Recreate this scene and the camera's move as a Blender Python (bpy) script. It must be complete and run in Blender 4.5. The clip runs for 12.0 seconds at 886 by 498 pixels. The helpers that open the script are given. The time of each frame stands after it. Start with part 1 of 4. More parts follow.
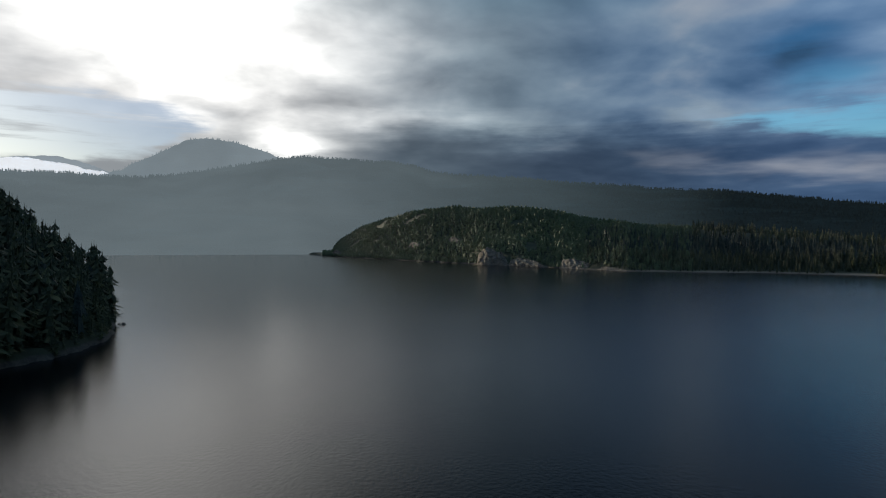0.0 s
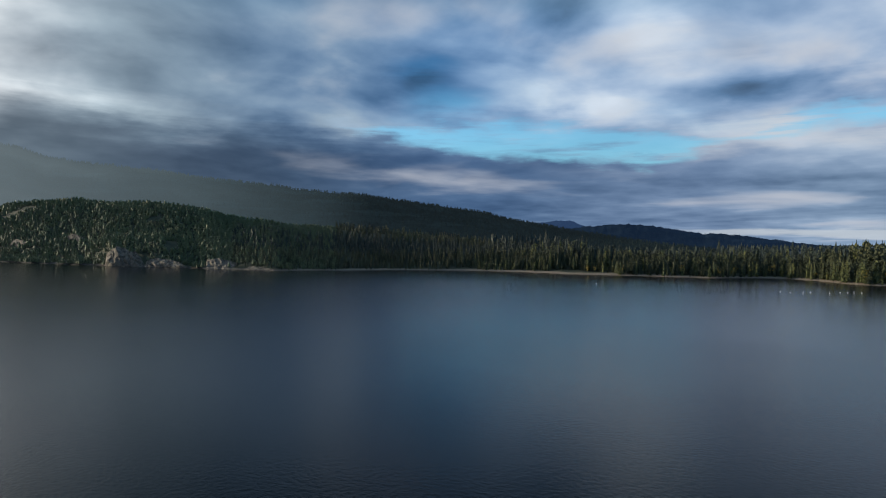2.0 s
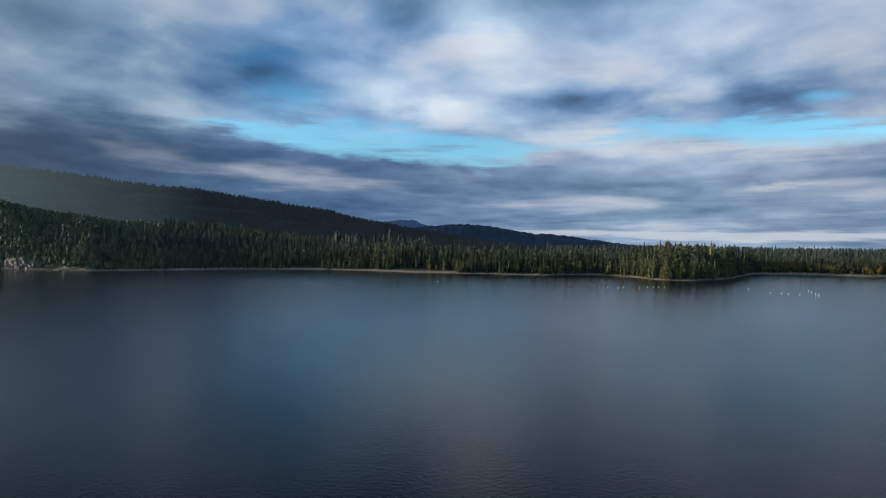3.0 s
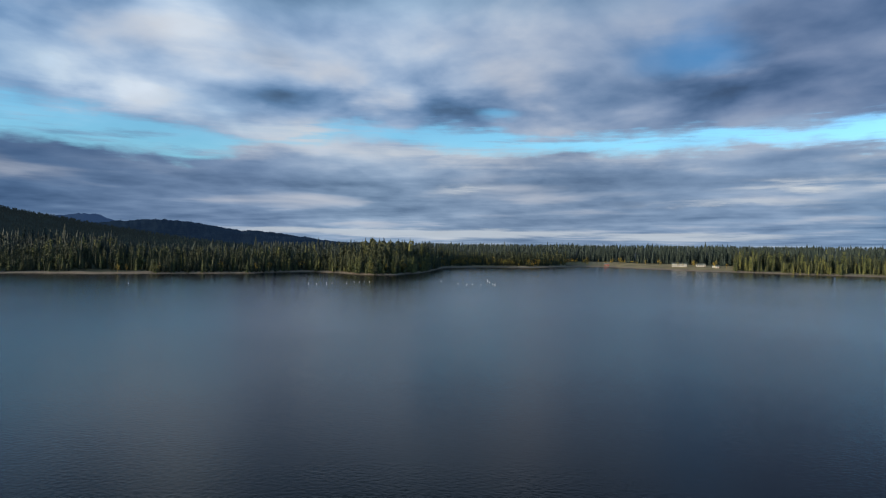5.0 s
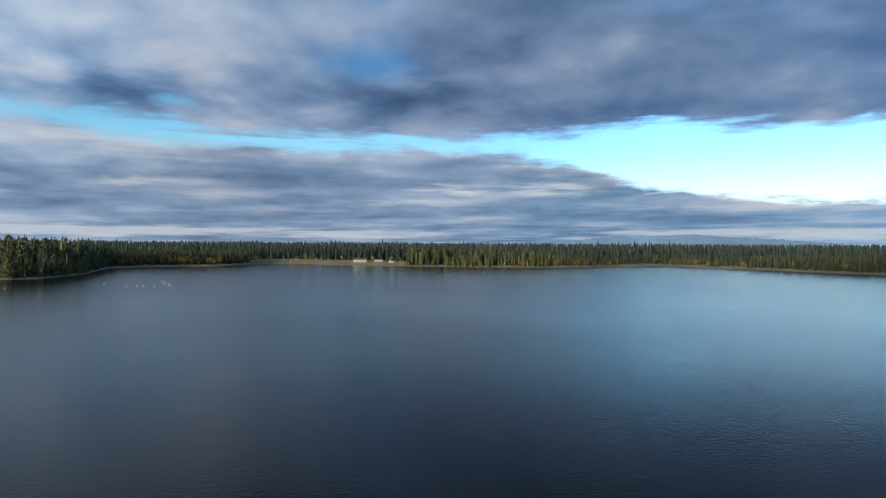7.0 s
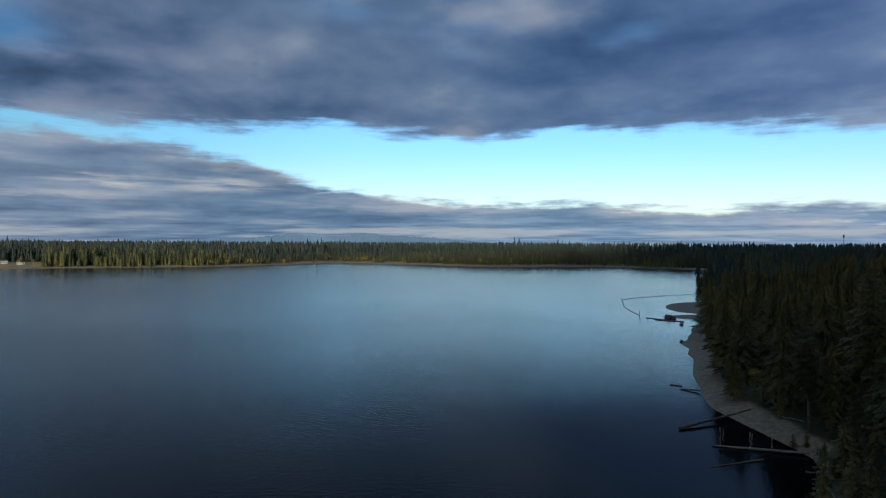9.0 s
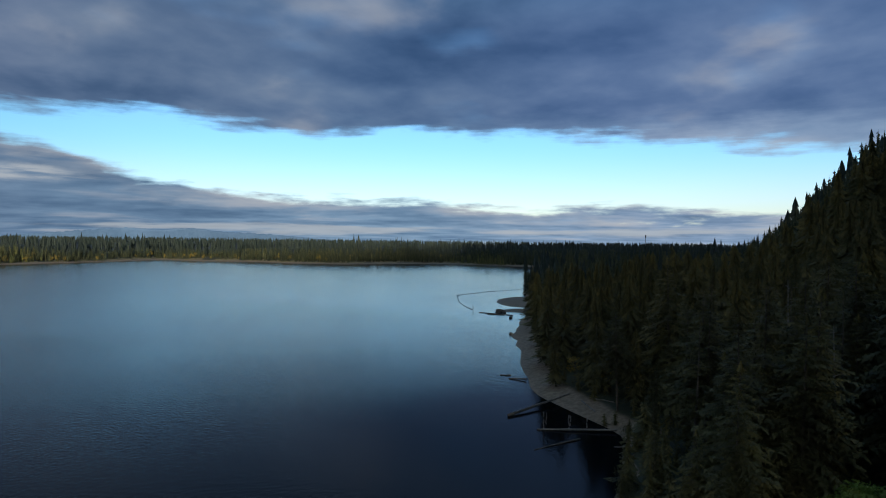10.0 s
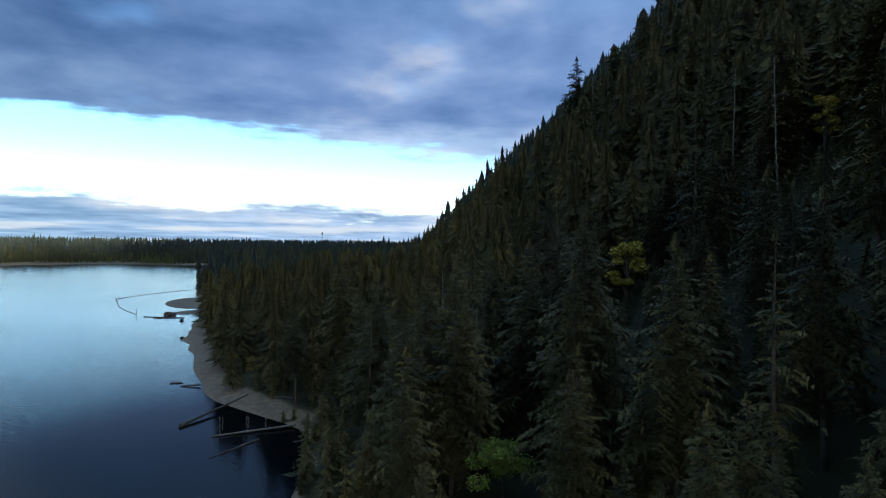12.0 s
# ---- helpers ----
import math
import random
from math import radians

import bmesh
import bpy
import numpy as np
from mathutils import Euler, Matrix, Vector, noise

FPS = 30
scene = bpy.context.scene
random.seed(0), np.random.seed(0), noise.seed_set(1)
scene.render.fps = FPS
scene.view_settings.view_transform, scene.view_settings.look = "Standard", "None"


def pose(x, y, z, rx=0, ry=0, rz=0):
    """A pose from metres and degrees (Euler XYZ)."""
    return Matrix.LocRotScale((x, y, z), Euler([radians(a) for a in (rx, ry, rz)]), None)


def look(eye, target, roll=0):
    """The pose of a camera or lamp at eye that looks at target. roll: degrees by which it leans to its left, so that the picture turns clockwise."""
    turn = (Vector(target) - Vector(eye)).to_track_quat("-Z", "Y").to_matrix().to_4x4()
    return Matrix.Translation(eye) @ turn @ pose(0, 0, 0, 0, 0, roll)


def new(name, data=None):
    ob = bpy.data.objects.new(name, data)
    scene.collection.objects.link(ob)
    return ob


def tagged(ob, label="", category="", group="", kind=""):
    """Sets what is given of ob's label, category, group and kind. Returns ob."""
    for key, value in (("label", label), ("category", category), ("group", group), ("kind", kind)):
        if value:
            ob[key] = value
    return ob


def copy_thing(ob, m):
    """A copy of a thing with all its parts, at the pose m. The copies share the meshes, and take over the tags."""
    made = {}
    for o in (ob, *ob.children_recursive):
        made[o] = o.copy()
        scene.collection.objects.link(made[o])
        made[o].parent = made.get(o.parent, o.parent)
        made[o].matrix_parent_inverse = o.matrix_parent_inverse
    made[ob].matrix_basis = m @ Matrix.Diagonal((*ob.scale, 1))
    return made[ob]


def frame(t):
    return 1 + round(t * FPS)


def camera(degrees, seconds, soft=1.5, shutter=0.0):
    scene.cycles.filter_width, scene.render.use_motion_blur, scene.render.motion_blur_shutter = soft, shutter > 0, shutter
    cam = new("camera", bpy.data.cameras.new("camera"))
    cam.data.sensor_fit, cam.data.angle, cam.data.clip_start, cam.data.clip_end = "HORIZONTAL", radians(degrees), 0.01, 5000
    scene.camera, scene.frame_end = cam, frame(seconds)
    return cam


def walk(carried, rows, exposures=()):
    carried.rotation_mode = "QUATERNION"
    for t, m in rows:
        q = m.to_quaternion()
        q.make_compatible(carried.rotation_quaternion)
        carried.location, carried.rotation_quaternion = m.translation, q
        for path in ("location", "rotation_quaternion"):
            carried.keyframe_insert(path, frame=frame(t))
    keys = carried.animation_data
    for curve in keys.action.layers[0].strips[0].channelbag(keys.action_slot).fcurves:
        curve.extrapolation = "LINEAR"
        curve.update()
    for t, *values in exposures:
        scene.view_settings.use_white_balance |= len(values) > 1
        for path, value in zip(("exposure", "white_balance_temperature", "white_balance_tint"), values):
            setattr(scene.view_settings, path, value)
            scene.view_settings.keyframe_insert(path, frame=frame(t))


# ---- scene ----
# A lake seen from a hovering drone that turns on the spot. Bearings: 0 is +y, clockwise.
cam = camera(71.27, 12.0, soft=1.1)
EYE = 35.0
PATH = [
    (0.0, pose(0, 0, EYE, 89.37, -0.13, -0.00)),
    (0.5, pose(0, 0, EYE, 89.39, -0.36, -9.21)),
    (1.0, pose(0, 0, EYE, 89.41, -0.47, -17.39)),
    (1.5, pose(0, 0, EYE, 89.44, -0.50, -24.61)),
    (2.0, pose(0, 0, EYE, 89.50, -0.53, -31.83)),
    (2.5, pose(0, 0, EYE, 89.53, -0.65, -39.06)),
    (3.0, pose(0, 0, EYE, 89.55, -0.79, -46.24)),
    (5.0, pose(0, 0, EYE, 89.59, -0.61, -72.75)),
    (5.5, pose(0, 0, EYE, 89.60, -0.62, -79.48)),
    (6.0, pose(0, 0, EYE, 89.59, -0.42, -86.85)),
    (6.5, pose(0, 0, EYE, 89.58, -0.41, -94.07)),
    (7.0, pose(0, 0, EYE, 89.55, -0.35, -101.34)),
    (9.0, pose(0, 0, EYE, 89.50, -0.26, -130.94)),
    (9.5, pose(0, 0, EYE, 89.46, -0.31, -138.39)),
    (10.0, pose(0, 0, EYE, 89.37, -0.69, -145.75)),
    (10.5, pose(0, 0, EYE, 89.40, -0.68, -153.24)),
    (11.0, pose(0, 0, EYE, 89.39, -0.76, -160.69)),
    (11.5, pose(0, 0, EYE, 89.43, -0.70, -168.14)),
    (12.0, pose(0, 0, EYE, 89.43, -0.64, -174.97)),
]
walk(cam, PATH, [(0, -0.45), (0.6, -0.46), (1.0, -0.46), (1.5, -0.32), (2.0, -0.02), (3.2, 0.08), (5.0, 0.0), (7.0, 0.0), (9.0, -0.4), (10.0, -0.42), (10.8, -0.25), (12.0, 0.45)])

# ---- world, sun ----
SUN_BEARING, SUN_HEIGHT = -40.0, 10.0


def bearing_dir(b, e=0.0):
    b, e = radians(b), radians(e)
    return Vector((math.sin(b) * math.cos(e), math.cos(b) * math.cos(e), math.sin(e)))


class Graph:
    """Short hand for node trees."""

    def __init__(self, tree):
        self.tree, self.n, self.l = tree, tree.nodes, tree.links
        self.n.clear()

    def add(self, kind, **values):
        node = self.n.new(kind)
        for key, v in values.items():
            if key in node.inputs:
                self.put(node.inputs[key], v)
        return node

    def put(self, socket, v):
        if hasattr(v, "is_linked"):
            self.l.new(v, socket)
        else:
            socket.default_value = v

    def m(self, op, a, b=0.0, c=0.0, clamp=False):
        node = self.n.new("ShaderNodeMath")
        node.operation, node.use_clamp = op, clamp
        for i, v in enumerate((a, b, c)):
            self.put(node.inputs[i], v)
        return node.outputs[0]

    def step(self, v, lo, hi):
        node = self.n.new("ShaderNodeMapRange")
        node.interpolation_type = "SMOOTHSTEP"
        for i, q in enumerate((v, lo, hi, 0.0, 1.0)):
            self.put(node.inputs[i], q)
        return node.outputs[0]

    def span(self, v, lo, hi, a, b):
        node = self.n.new("ShaderNodeMapRange")
        for i, q in enumerate((v, lo, hi, a, b)):
            self.put(node.inputs[i], q)
        return node.outputs[0]

    def vec(self, x, y, z):
        node = self.n.new("ShaderNodeCombineXYZ")
        for i, v in enumerate((x, y, z)):
            self.put(node.inputs[i], v)
        return node.outputs[0]

    def noise(self, v, scale, detail=4.0, rough=0.55, warp=0.0):
        node = self.n.new("ShaderNodeTexNoise")
        self.put(node.inputs["Vector"], v)
        node.inputs["Scale"].default_value = scale
        node.inputs["Detail"].default_value = detail
        node.inputs["Roughness"].default_value = rough
        node.inputs["Distortion"].default_value = warp
        return node.outputs["Fac"]

    def ramp(self, v, stops, smooth=True):
        node = self.n.new("ShaderNodeValToRGB")
        r = node.color_ramp
        r.interpolation = "EASE" if smooth else "LINEAR"
        while len(r.elements) < len(stops):
            r.elements.new(0.5)
        for el, (p, c) in zip(r.elements, stops):
            el.position, el.color = p, (*c, 1)
        self.put(node.inputs[0], v)
        return node.outputs[0]

    def mix(self, f, a, b, mode="MIX"):
        node = self.n.new("ShaderNodeMix")
        node.data_type, node.blend_type, node.clamp_factor = "RGBA", mode, True
        self.put(node.inputs[0], f)
        for i, v in ((6, a), (7, b)):
            self.put(node.inputs[i], v if hasattr(v, "is_linked") else (*v, 1))
        return node.outputs[2]

    def parts(self, v, kind="ShaderNodeSeparateXYZ"):
        node = self.n.new(kind)
        self.put(node.inputs[0], v)
        return node.outputs


def build_world():
    w = bpy.data.worlds.new("sky")
    scene.world = w
    w.use_nodes = True
    g = Graph(w.node_tree)
    d = g.n.new("ShaderNodeTexCoord").outputs["Generated"]
    x, y, z = g.parts(d)[:3]
    el = g.m("MULTIPLY", g.m("ARCSINE", z), 57.2958)
    b0 = g.m("MULTIPLY", g.m("ARCTAN2", x, y), 57.2958)
    b = g.m("ADD", b0, g.m("MULTIPLY", g.m("LESS_THAN", b0, -100.0), 360.0))
    # cloud deck seen in perspective, and flat streaks towards the horizon
    zz = g.m("ADD", g.m("MAXIMUM", z, 0.0), 0.2)
    deck = g.vec(g.m("DIVIDE", x, zz), g.m("DIVIDE", y, zz), 0.0)
    streak = g.vec(g.m("MULTIPLY", b, 0.05), g.m("MULTIPLY", el, 0.62), 3.0)
    flat = g.m("ADD", g.m("MAXIMUM", z, 0.0), 0.045)
    shelf = g.vec(g.m("DIVIDE", x, flat), g.m("DIVIDE", y, flat), 7.0)
    toward = bearing_dir(SUN_BEARING)

    def moved(v, k):
        node = g.n.new("ShaderNodeVectorMath")
        g.put(node.inputs[0], v)
        node.inputs[1].default_value = (toward.x * k, toward.y * k, 0)
        return node.outputs[0]

    n_big = g.noise(deck, 1.0, 4, 0.48, 0.2)
    n_mid = g.noise(deck, 2.0, 6, 0.45, 0.25)
    n_tuft = g.noise(deck, 5.5, 5, 0.5, 0.2)
    n_low = g.noise(shelf, 0.45, 6, 0.46, 0.2)
    n_str = g.noise(streak, 1.0, 6, 0.58, 0.15)
    n_edge = g.noise(streak, 2.0, 6, 0.6, 0.1)
    # the side of each billow that faces the light
    rise = g.m("MULTIPLY", g.m("SUBTRACT", n_mid, g.noise(moved(deck, 0.14), 2.0, 6, 0.45, 0.25)), 1.1)
    rise_low = g.m("MULTIPLY", g.m("SUBTRACT", n_low, g.noise(moved(shelf, 0.45), 0.45, 6, 0.46, 0.2)), 1.0)
    # clear gap between the upper and the lower cloud banks: lower and upper edge in degrees / 20
    f = g.span(b, -40, 220, 0, 1)
    gap = g.ramp(f, [((q + 40) / 260, (lo / 20, hi / 20, 0)) for q, lo, hi in (
        (-38, 6.0, 11.5), (-30, 6.4, 12.0), (-25, 7.5, 11.6), (-21, 9.5, 10.2), (-19, 11, 10), (20, 11.5, 10.5), (26, 10.0, 10.8), (34.6, 8.6, 11.0),
        (42, 7.7, 11.0), (50, 7.0, 9.8), (56, 8.6, 9.0), (64, 9.7, 10.9), (75, 8.7, 10.5), (83, 8.4, 10.0), (91, 8.5, 10.1), (102, 8.9, 10.1),
        (108, 8.3, 10.1), (113, 7.3, 10.2), (120, 5.0, 10.7), (123, 4.5, 10.4), (139, 3.5, 10.3), (163, 2.8, 9.6), (182, 2.5, 7.3), (205, 4, 5))], False)
    lo, hi = g.parts(gap, "ShaderNodeSeparateColor")[:2]
    n_fine = g.noise(deck, 7.0, 4, 0.55)
    wob = g.m("ADD", g.m("MULTIPLY", g.m("SUBTRACT", n_edge, 0.5), 2.4), g.m("ADD", g.m("MULTIPLY", g.m("SUBTRACT", n_mid, 0.5), 3.2), g.m("MULTIPLY", g.m("SUBTRACT", n_fine, 0.5), 1.6)))
    e2 = g.m("ADD", el, wob)
    inside = g.m("MULTIPLY", g.step(e2, g.m("SUBTRACT", g.m("MULTIPLY", lo, 20), 0.6), g.m("ADD", g.m("MULTIPLY", lo, 20), 0.6)),
                 g.m("SUBTRACT", 1.0, g.step(e2, g.m("SUBTRACT", g.m("MULTIPLY", hi, 20), 0.8), g.m("ADD", g.m("MULTIPLY", hi, 20), 0.5))))

    wisps = g.m("MULTIPLY", g.step(g.m("ADD", g.m("MULTIPLY", n_edge, 0.6), g.m("MULTIPLY", n_low, 0.4)), 0.46, 0.62), g.m("SUBTRACT", 0.7, g.m("MULTIPLY", g.step(b, 80, 112), 0.7)))
    inside = g.m("MULTIPLY", inside, g.m("SUBTRACT", 1.0, wisps))

    def lobe(lb, le, sb, se, k):
        p = g.m("POWER", g.m("DIVIDE", g.m("SUBTRACT", b, lb), sb), 2)
        q = g.m("POWER", g.m("DIVIDE", g.m("SUBTRACT", g.m("ADD", el, g.m("MULTIPLY", wob, 0.6)), le), se), 2)
        return g.m("MULTIPLY", g.m("EXPONENT", g.m("MULTIPLY", g.m("ADD", p, q), -1.0)), k)

    def total(rows):
        v = 0.0
        for row in rows:
            v = g.m("ADD", v, lobe(*row))
        return v

    # thinner blue places in the deck
    holes = total([(31, 16, 5, 1.5, 0.75), (55, 19, 5, 4, 0.4), (59, 16.4, 3, 1.5, 0.3), (77.5, 11.8, 3, 0.9, 0.7),
                   (27, 20, 6, 3, 0.5), (33, 13, 5, 1.6, 0.6), (94, 16, 8, 2.6, 0.5), (190, 11, 6, 1.3, 0.8), (148, 18, 7, 2.5, 0.45)])
    # heavier and lighter masses of cloud
    masses = total([(37, 14.2, 5.5, 2.2, 0.68), (51, 17.6, 4, 1.8, 0.72), (44, 12.6, 8, 1.2, 0.45), (67, 15.5, 8, 3.0, 0.45), (60, 9.2, 7, 1.5, 0.5), (22, 10.6, 4, 0.9, 0.9),
                    (6, 10.6, 7, 1.0, 0.7), (67, 7.8, 9, 1.4, 0.4), (80, 17.5, 7, 2.5, 0.4), (92, 8.0, 8, 0.8, 0.45), (170, 9.5, 10, 1.0, 0.4), (168, 14.5, 12, 1.6, 0.25)])
    masses = g.m("ADD", masses, total([(29, 14.0, 6, 1.8, -0.6), (20, 7.5, 14, 2.4, -0.45), (59, 12.6, 10, 1.2, -0.5), (98, 14.5, 8, 1.9, -0.6), (73, 12.3, 9, 1.2, -0.45),
                    (110, 11.8, 11, 1.1, -0.35), (147, 17, 9, 3, -0.35), (62, 4.6, 20, 1.4, -0.3), (80, 5.6, 12, 1.0, -0.3), (112, 6.5, 8, 1.0, -0.3), (130, 13.0, 9, 1.3, 0.25)]))
    gleam = total([(102.5, 5.1, 4, 0.5, 1.0), (112, 5.0, 4, 0.45, 0.8), (72, 8.6, 9, 0.6, 0.5), (60, 10.2, 5, 0.6, 0.6), (117.5, 6.6, 4, 0.5, 0.6), (75, 5.0, 2.5, 0.35, 0.8), (98, 3.6, 6, 0.3, 0.6)])
    breaks = g.m("MULTIPLY", g.step(g.m("ADD", n_big, g.m("MULTIPLY", holes, 0.5)), 0.56, 0.82), 0.8)
    breaks = g.m("MULTIPLY", breaks, g.step(el, 8.0, 13.0))
    # mean tone of the lower and of the upper cloud by bearing
    def tones(rows):
        return g.ramp(f, [((q + 40) / 260, (c[0] * 1.22, c[1] * 1.45, c[2] * 1.5) if q > 110 else (c[0] * 1.14, c[1] * 1.24, c[2] * 1.28) if q > 45 else (c[0] * 0.93, c[1] * 1.17, c[2] * 1.3) if q > -10 else c) for q, c in rows])

    tone_low = tones(((-40, (0.46, 0.49, 0.52)), (-20, (0.34, 0.37, 0.40)), (-4, (0.125, 0.14, 0.165)), (12, (0.075, 0.092, 0.13)), (34, (0.085, 0.122, 0.20)),
                      (54, (0.16, 0.21, 0.31)), (66, (0.225, 0.28, 0.375)), (80, (0.18, 0.228, 0.318)), (100, (0.19, 0.245, 0.345)), (116, (0.14, 0.19, 0.28)),
                      (140, (0.20, 0.26, 0.36)), (170, (0.27, 0.31, 0.42)), (215, (0.22, 0.28, 0.4))))
    tone_high = tones(((-40, (0.52, 0.54, 0.57)), (-18, (0.38, 0.40, 0.43)), (4, (0.235, 0.262, 0.30)), (20, (0.2, 0.24, 0.31)), (34, (0.255, 0.315, 0.42)),
                       (48, (0.34, 0.40, 0.50)), (66, (0.285, 0.345, 0.45)), (84, (0.24, 0.283, 0.375)), (102, (0.18, 0.213, 0.303)), (118, (0.125, 0.155, 0.235)),
                       (140, (0.10, 0.14, 0.235)), (163, (0.115, 0.155, 0.27)), (215, (0.14, 0.185, 0.31))))
    tone = g.mix(g.step(g.m("ADD", el, wob), 7.5, 12.0), tone_low, tone_high)
    low = g.m("SUBTRACT", 1.0, g.step(el, 5.0, 12.0))
    soft = g.m("SUBTRACT", 1.0, g.m("MULTIPLY", g.step(b, 95, 118), 0.35))
    high_shade = g.m("ADD", g.m("ADD", g.span(n_big, 0.3, 0.7, -0.2, 0.2), g.span(n_mid, 0.3, 0.7, -0.26, 0.26)), rise)
    high_shade = g.m("MULTIPLY", g.m("MULTIPLY", high_shade, soft), g.m("SUBTRACT", 1.0, low))
    low_shade = g.m("ADD", g.m("ADD", g.span(n_low, 0.3, 0.7, -0.24, 0.24), g.span(n_str, 0.3, 0.7, -0.07, 0.07)), rise_low)
    low_shade = g.m("MULTIPLY", g.m("MULTIPLY", low_shade, low), g.span(b, 0.0, 45.0, 0.4, 1.0))
    tufts = g.m("MULTIPLY", g.span(n_tuft, 0.3, 0.7, -0.11, 0.11), g.step(b, -30, 20))
    body = g.m("ADD", g.m("ADD", g.m("MULTIPLY", g.m("ADD", high_shade, low_shade), 0.85), tufts), g.m("MULTIPLY", masses, 0.62))
    shade = g.m("ADD", 1.0, body)
    beyond = g.m("ADD", g.m("SUBTRACT", 1.0, g.m("MULTIPLY", g.step(el, 19, 28), g.m("SUBTRACT", 0.9, g.m("MULTIPLY", g.step(b, 110, 150), 0.72)))), g.m("MULTIPLY", g.step(el, 40, 65), 1.0))
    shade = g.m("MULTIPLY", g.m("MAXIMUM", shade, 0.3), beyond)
    cloud = g.mix(1.0, tone, g.vec(shade, shade, shade), "MULTIPLY")
    # thick cloud is warm grey, thin cloud lets the blue through
    warm = g.m("ADD", 0.55, g.m("MULTIPLY", body, 1.15), 0.0, True)
    hue = g.mix(warm, (0.6, 0.88, 1.18), (1.2, 1.07, 0.95))
    hue = g.mix(g.step(b, 2, 22), g.mix(warm, (0.92, 0.97, 1.04), (1.1, 1.04, 0.97)), hue)
    hue = g.mix(g.m("MULTIPLY", low, 0.45), hue, (0.97, 1.0, 1.0))
    hue = g.mix(g.step(el, 18, 25), hue, (0.72, 1.0, 1.12))
    cloud = g.mix(1.0, cloud, hue, "MULTIPLY")
    # lit bellies of the clouds
    lit = total([(44, 16.5, 9, 3, 0.9), (63, 14, 6, 3, 0.6), (40, 23, 9, 3, 0.5), (58, 10, 14, 2.2, 0.5), (80, 15, 7, 3, 0.6), (98, 8.5, 10, 1.5, 0.4), (120, 13, 12, 3, -0.3), (150, 14, 14, 4, -0.5), (176, 9, 9, 1.2, 0.3), (165, 15, 12, 2.0, 0.1)])
    bellies = g.m("MULTIPLY", g.step(g.m("ADD", g.mix(low, g.vec(n_mid, n_mid, n_mid), g.vec(n_low, n_low, n_low)), g.m("MULTIPLY", lit, 0.2)), 0.54, 0.8), 0.75)
    cloud = g.mix(bellies, cloud, (0.52, 0.54, 0.60))
    cloud = g.mix(g.m("MULTIPLY", gleam, g.step(n_edge, 0.36, 0.56)), cloud, (0.62, 0.66, 0.70))
    # the tops of the lower bank catch the light
    rim = g.m("MULTIPLY", g.step(e2, g.m("SUBTRACT", g.m("MULTIPLY", lo, 20), 2.0), g.m("MULTIPLY", lo, 20)), g.m("LESS_THAN", e2, g.m("ADD", g.m("MULTIPLY", lo, 20), 1.0)))
    rim = g.m("MULTIPLY", g.m("MULTIPLY", rim, g.step(b, 35, 60)), g.step(n_low, 0.4, 0.62))
    cloud = g.mix(g.m("MULTIPLY", rim, 0.65), cloud, (0.62, 0.63, 0.66))
    # bright strips along the horizon
    strip = g.m("MULTIPLY", g.step(g.m("ADD", n_str, g.m("MULTIPLY", g.m("ABSOLUTE", g.m("SUBTRACT", el, 1.1)), -0.22)), 0.43, 0.56), 0.7)
    strip = g.m("MULTIPLY", strip, g.step(b, 42, 60))
    cloud = g.mix(strip, cloud, (0.58, 0.63, 0.68))
    # the hidden sun lights the cloud from behind
    glow = total([(-36, 18.5, 14, 5.5, 0.85), (-20, 12.5, 8, 3.6, 0.7), (-14.5, 8.8, 4.0, 1.2, 1.3), (-14, 16, 12, 6, 0.5), (-4, 11.2, 9, 0.9, 0.3), (-23, 26, 12, 9, 2.4)])
    glow = g.m("MULTIPLY", g.m("MULTIPLY", glow, g.span(n_mid, 0.3, 0.7, 0.45, 1.4)), g.span(n_tuft, 0.3, 0.7, 0.72, 1.28))
    cloud = g.mix(1.0, cloud, g.vec(glow, g.m("MULTIPLY", glow, 0.98), g.m("MULTIPLY", glow, 0.93)), "ADD")
    sky = g.n.new("ShaderNodeTexSky")
    sky.sky_type, sky.sun_disc = "NISHITA", False
    sky.sun_elevation, sky.sun_rotation = radians(SUN_HEIGHT), radians(SUN_BEARING)
    sky.air_density, sky.dust_density, sky.ozone_density = 1.0, 0.6, 1.5
    thick = g.mix(g.step(el, 10.8, 15.0), (0.115, 0.214, 0.268), (0.024, 0.075, 0.125))
    thick = g.mix(g.step(b, 84, 122), thick, g.mix(g.step(el, 2.5, 9.5), (0.18, 0.2, 0.275), (0.125, 0.2, 0.28)))
    thick = g.mix(g.step(b, -16, -4), (0.05, 0.066, 0.1), thick)
    east = g.m("ADD", 1.0, g.m("MULTIPLY", g.step(b, 100, 125), 0.16))
    thick = g.mix(1.0, thick, g.vec(east, east, east), "MULTIPLY")
    clear = g.mix(1.0, sky.outputs[0], thick, "MULTIPLY")
    cover = g.m("MAXIMUM", g.m("MULTIPLY", inside, g.span(b, 60, 110, 0.78, 0.96)), breaks)
    final = g.mix(cover, cloud, clear)
    bg = g.add("ShaderNodeBackground", Color=final, Strength=1.0)
    out = g.n.new("ShaderNodeOutputWorld")
    g.l.new(bg.outputs[0], out.inputs[0])


build_world()
sun = new("sun", bpy.data.lights.new("sun", "SUN"))
sun.data.energy, sun.data.angle, sun.data.color = 5.0, radians(2.0), (1.0, 0.88, 0.66)
sun.matrix_world = look(bearing_dir(SUN_BEARING, SUN_HEIGHT) * 900, (0, 0, 0))


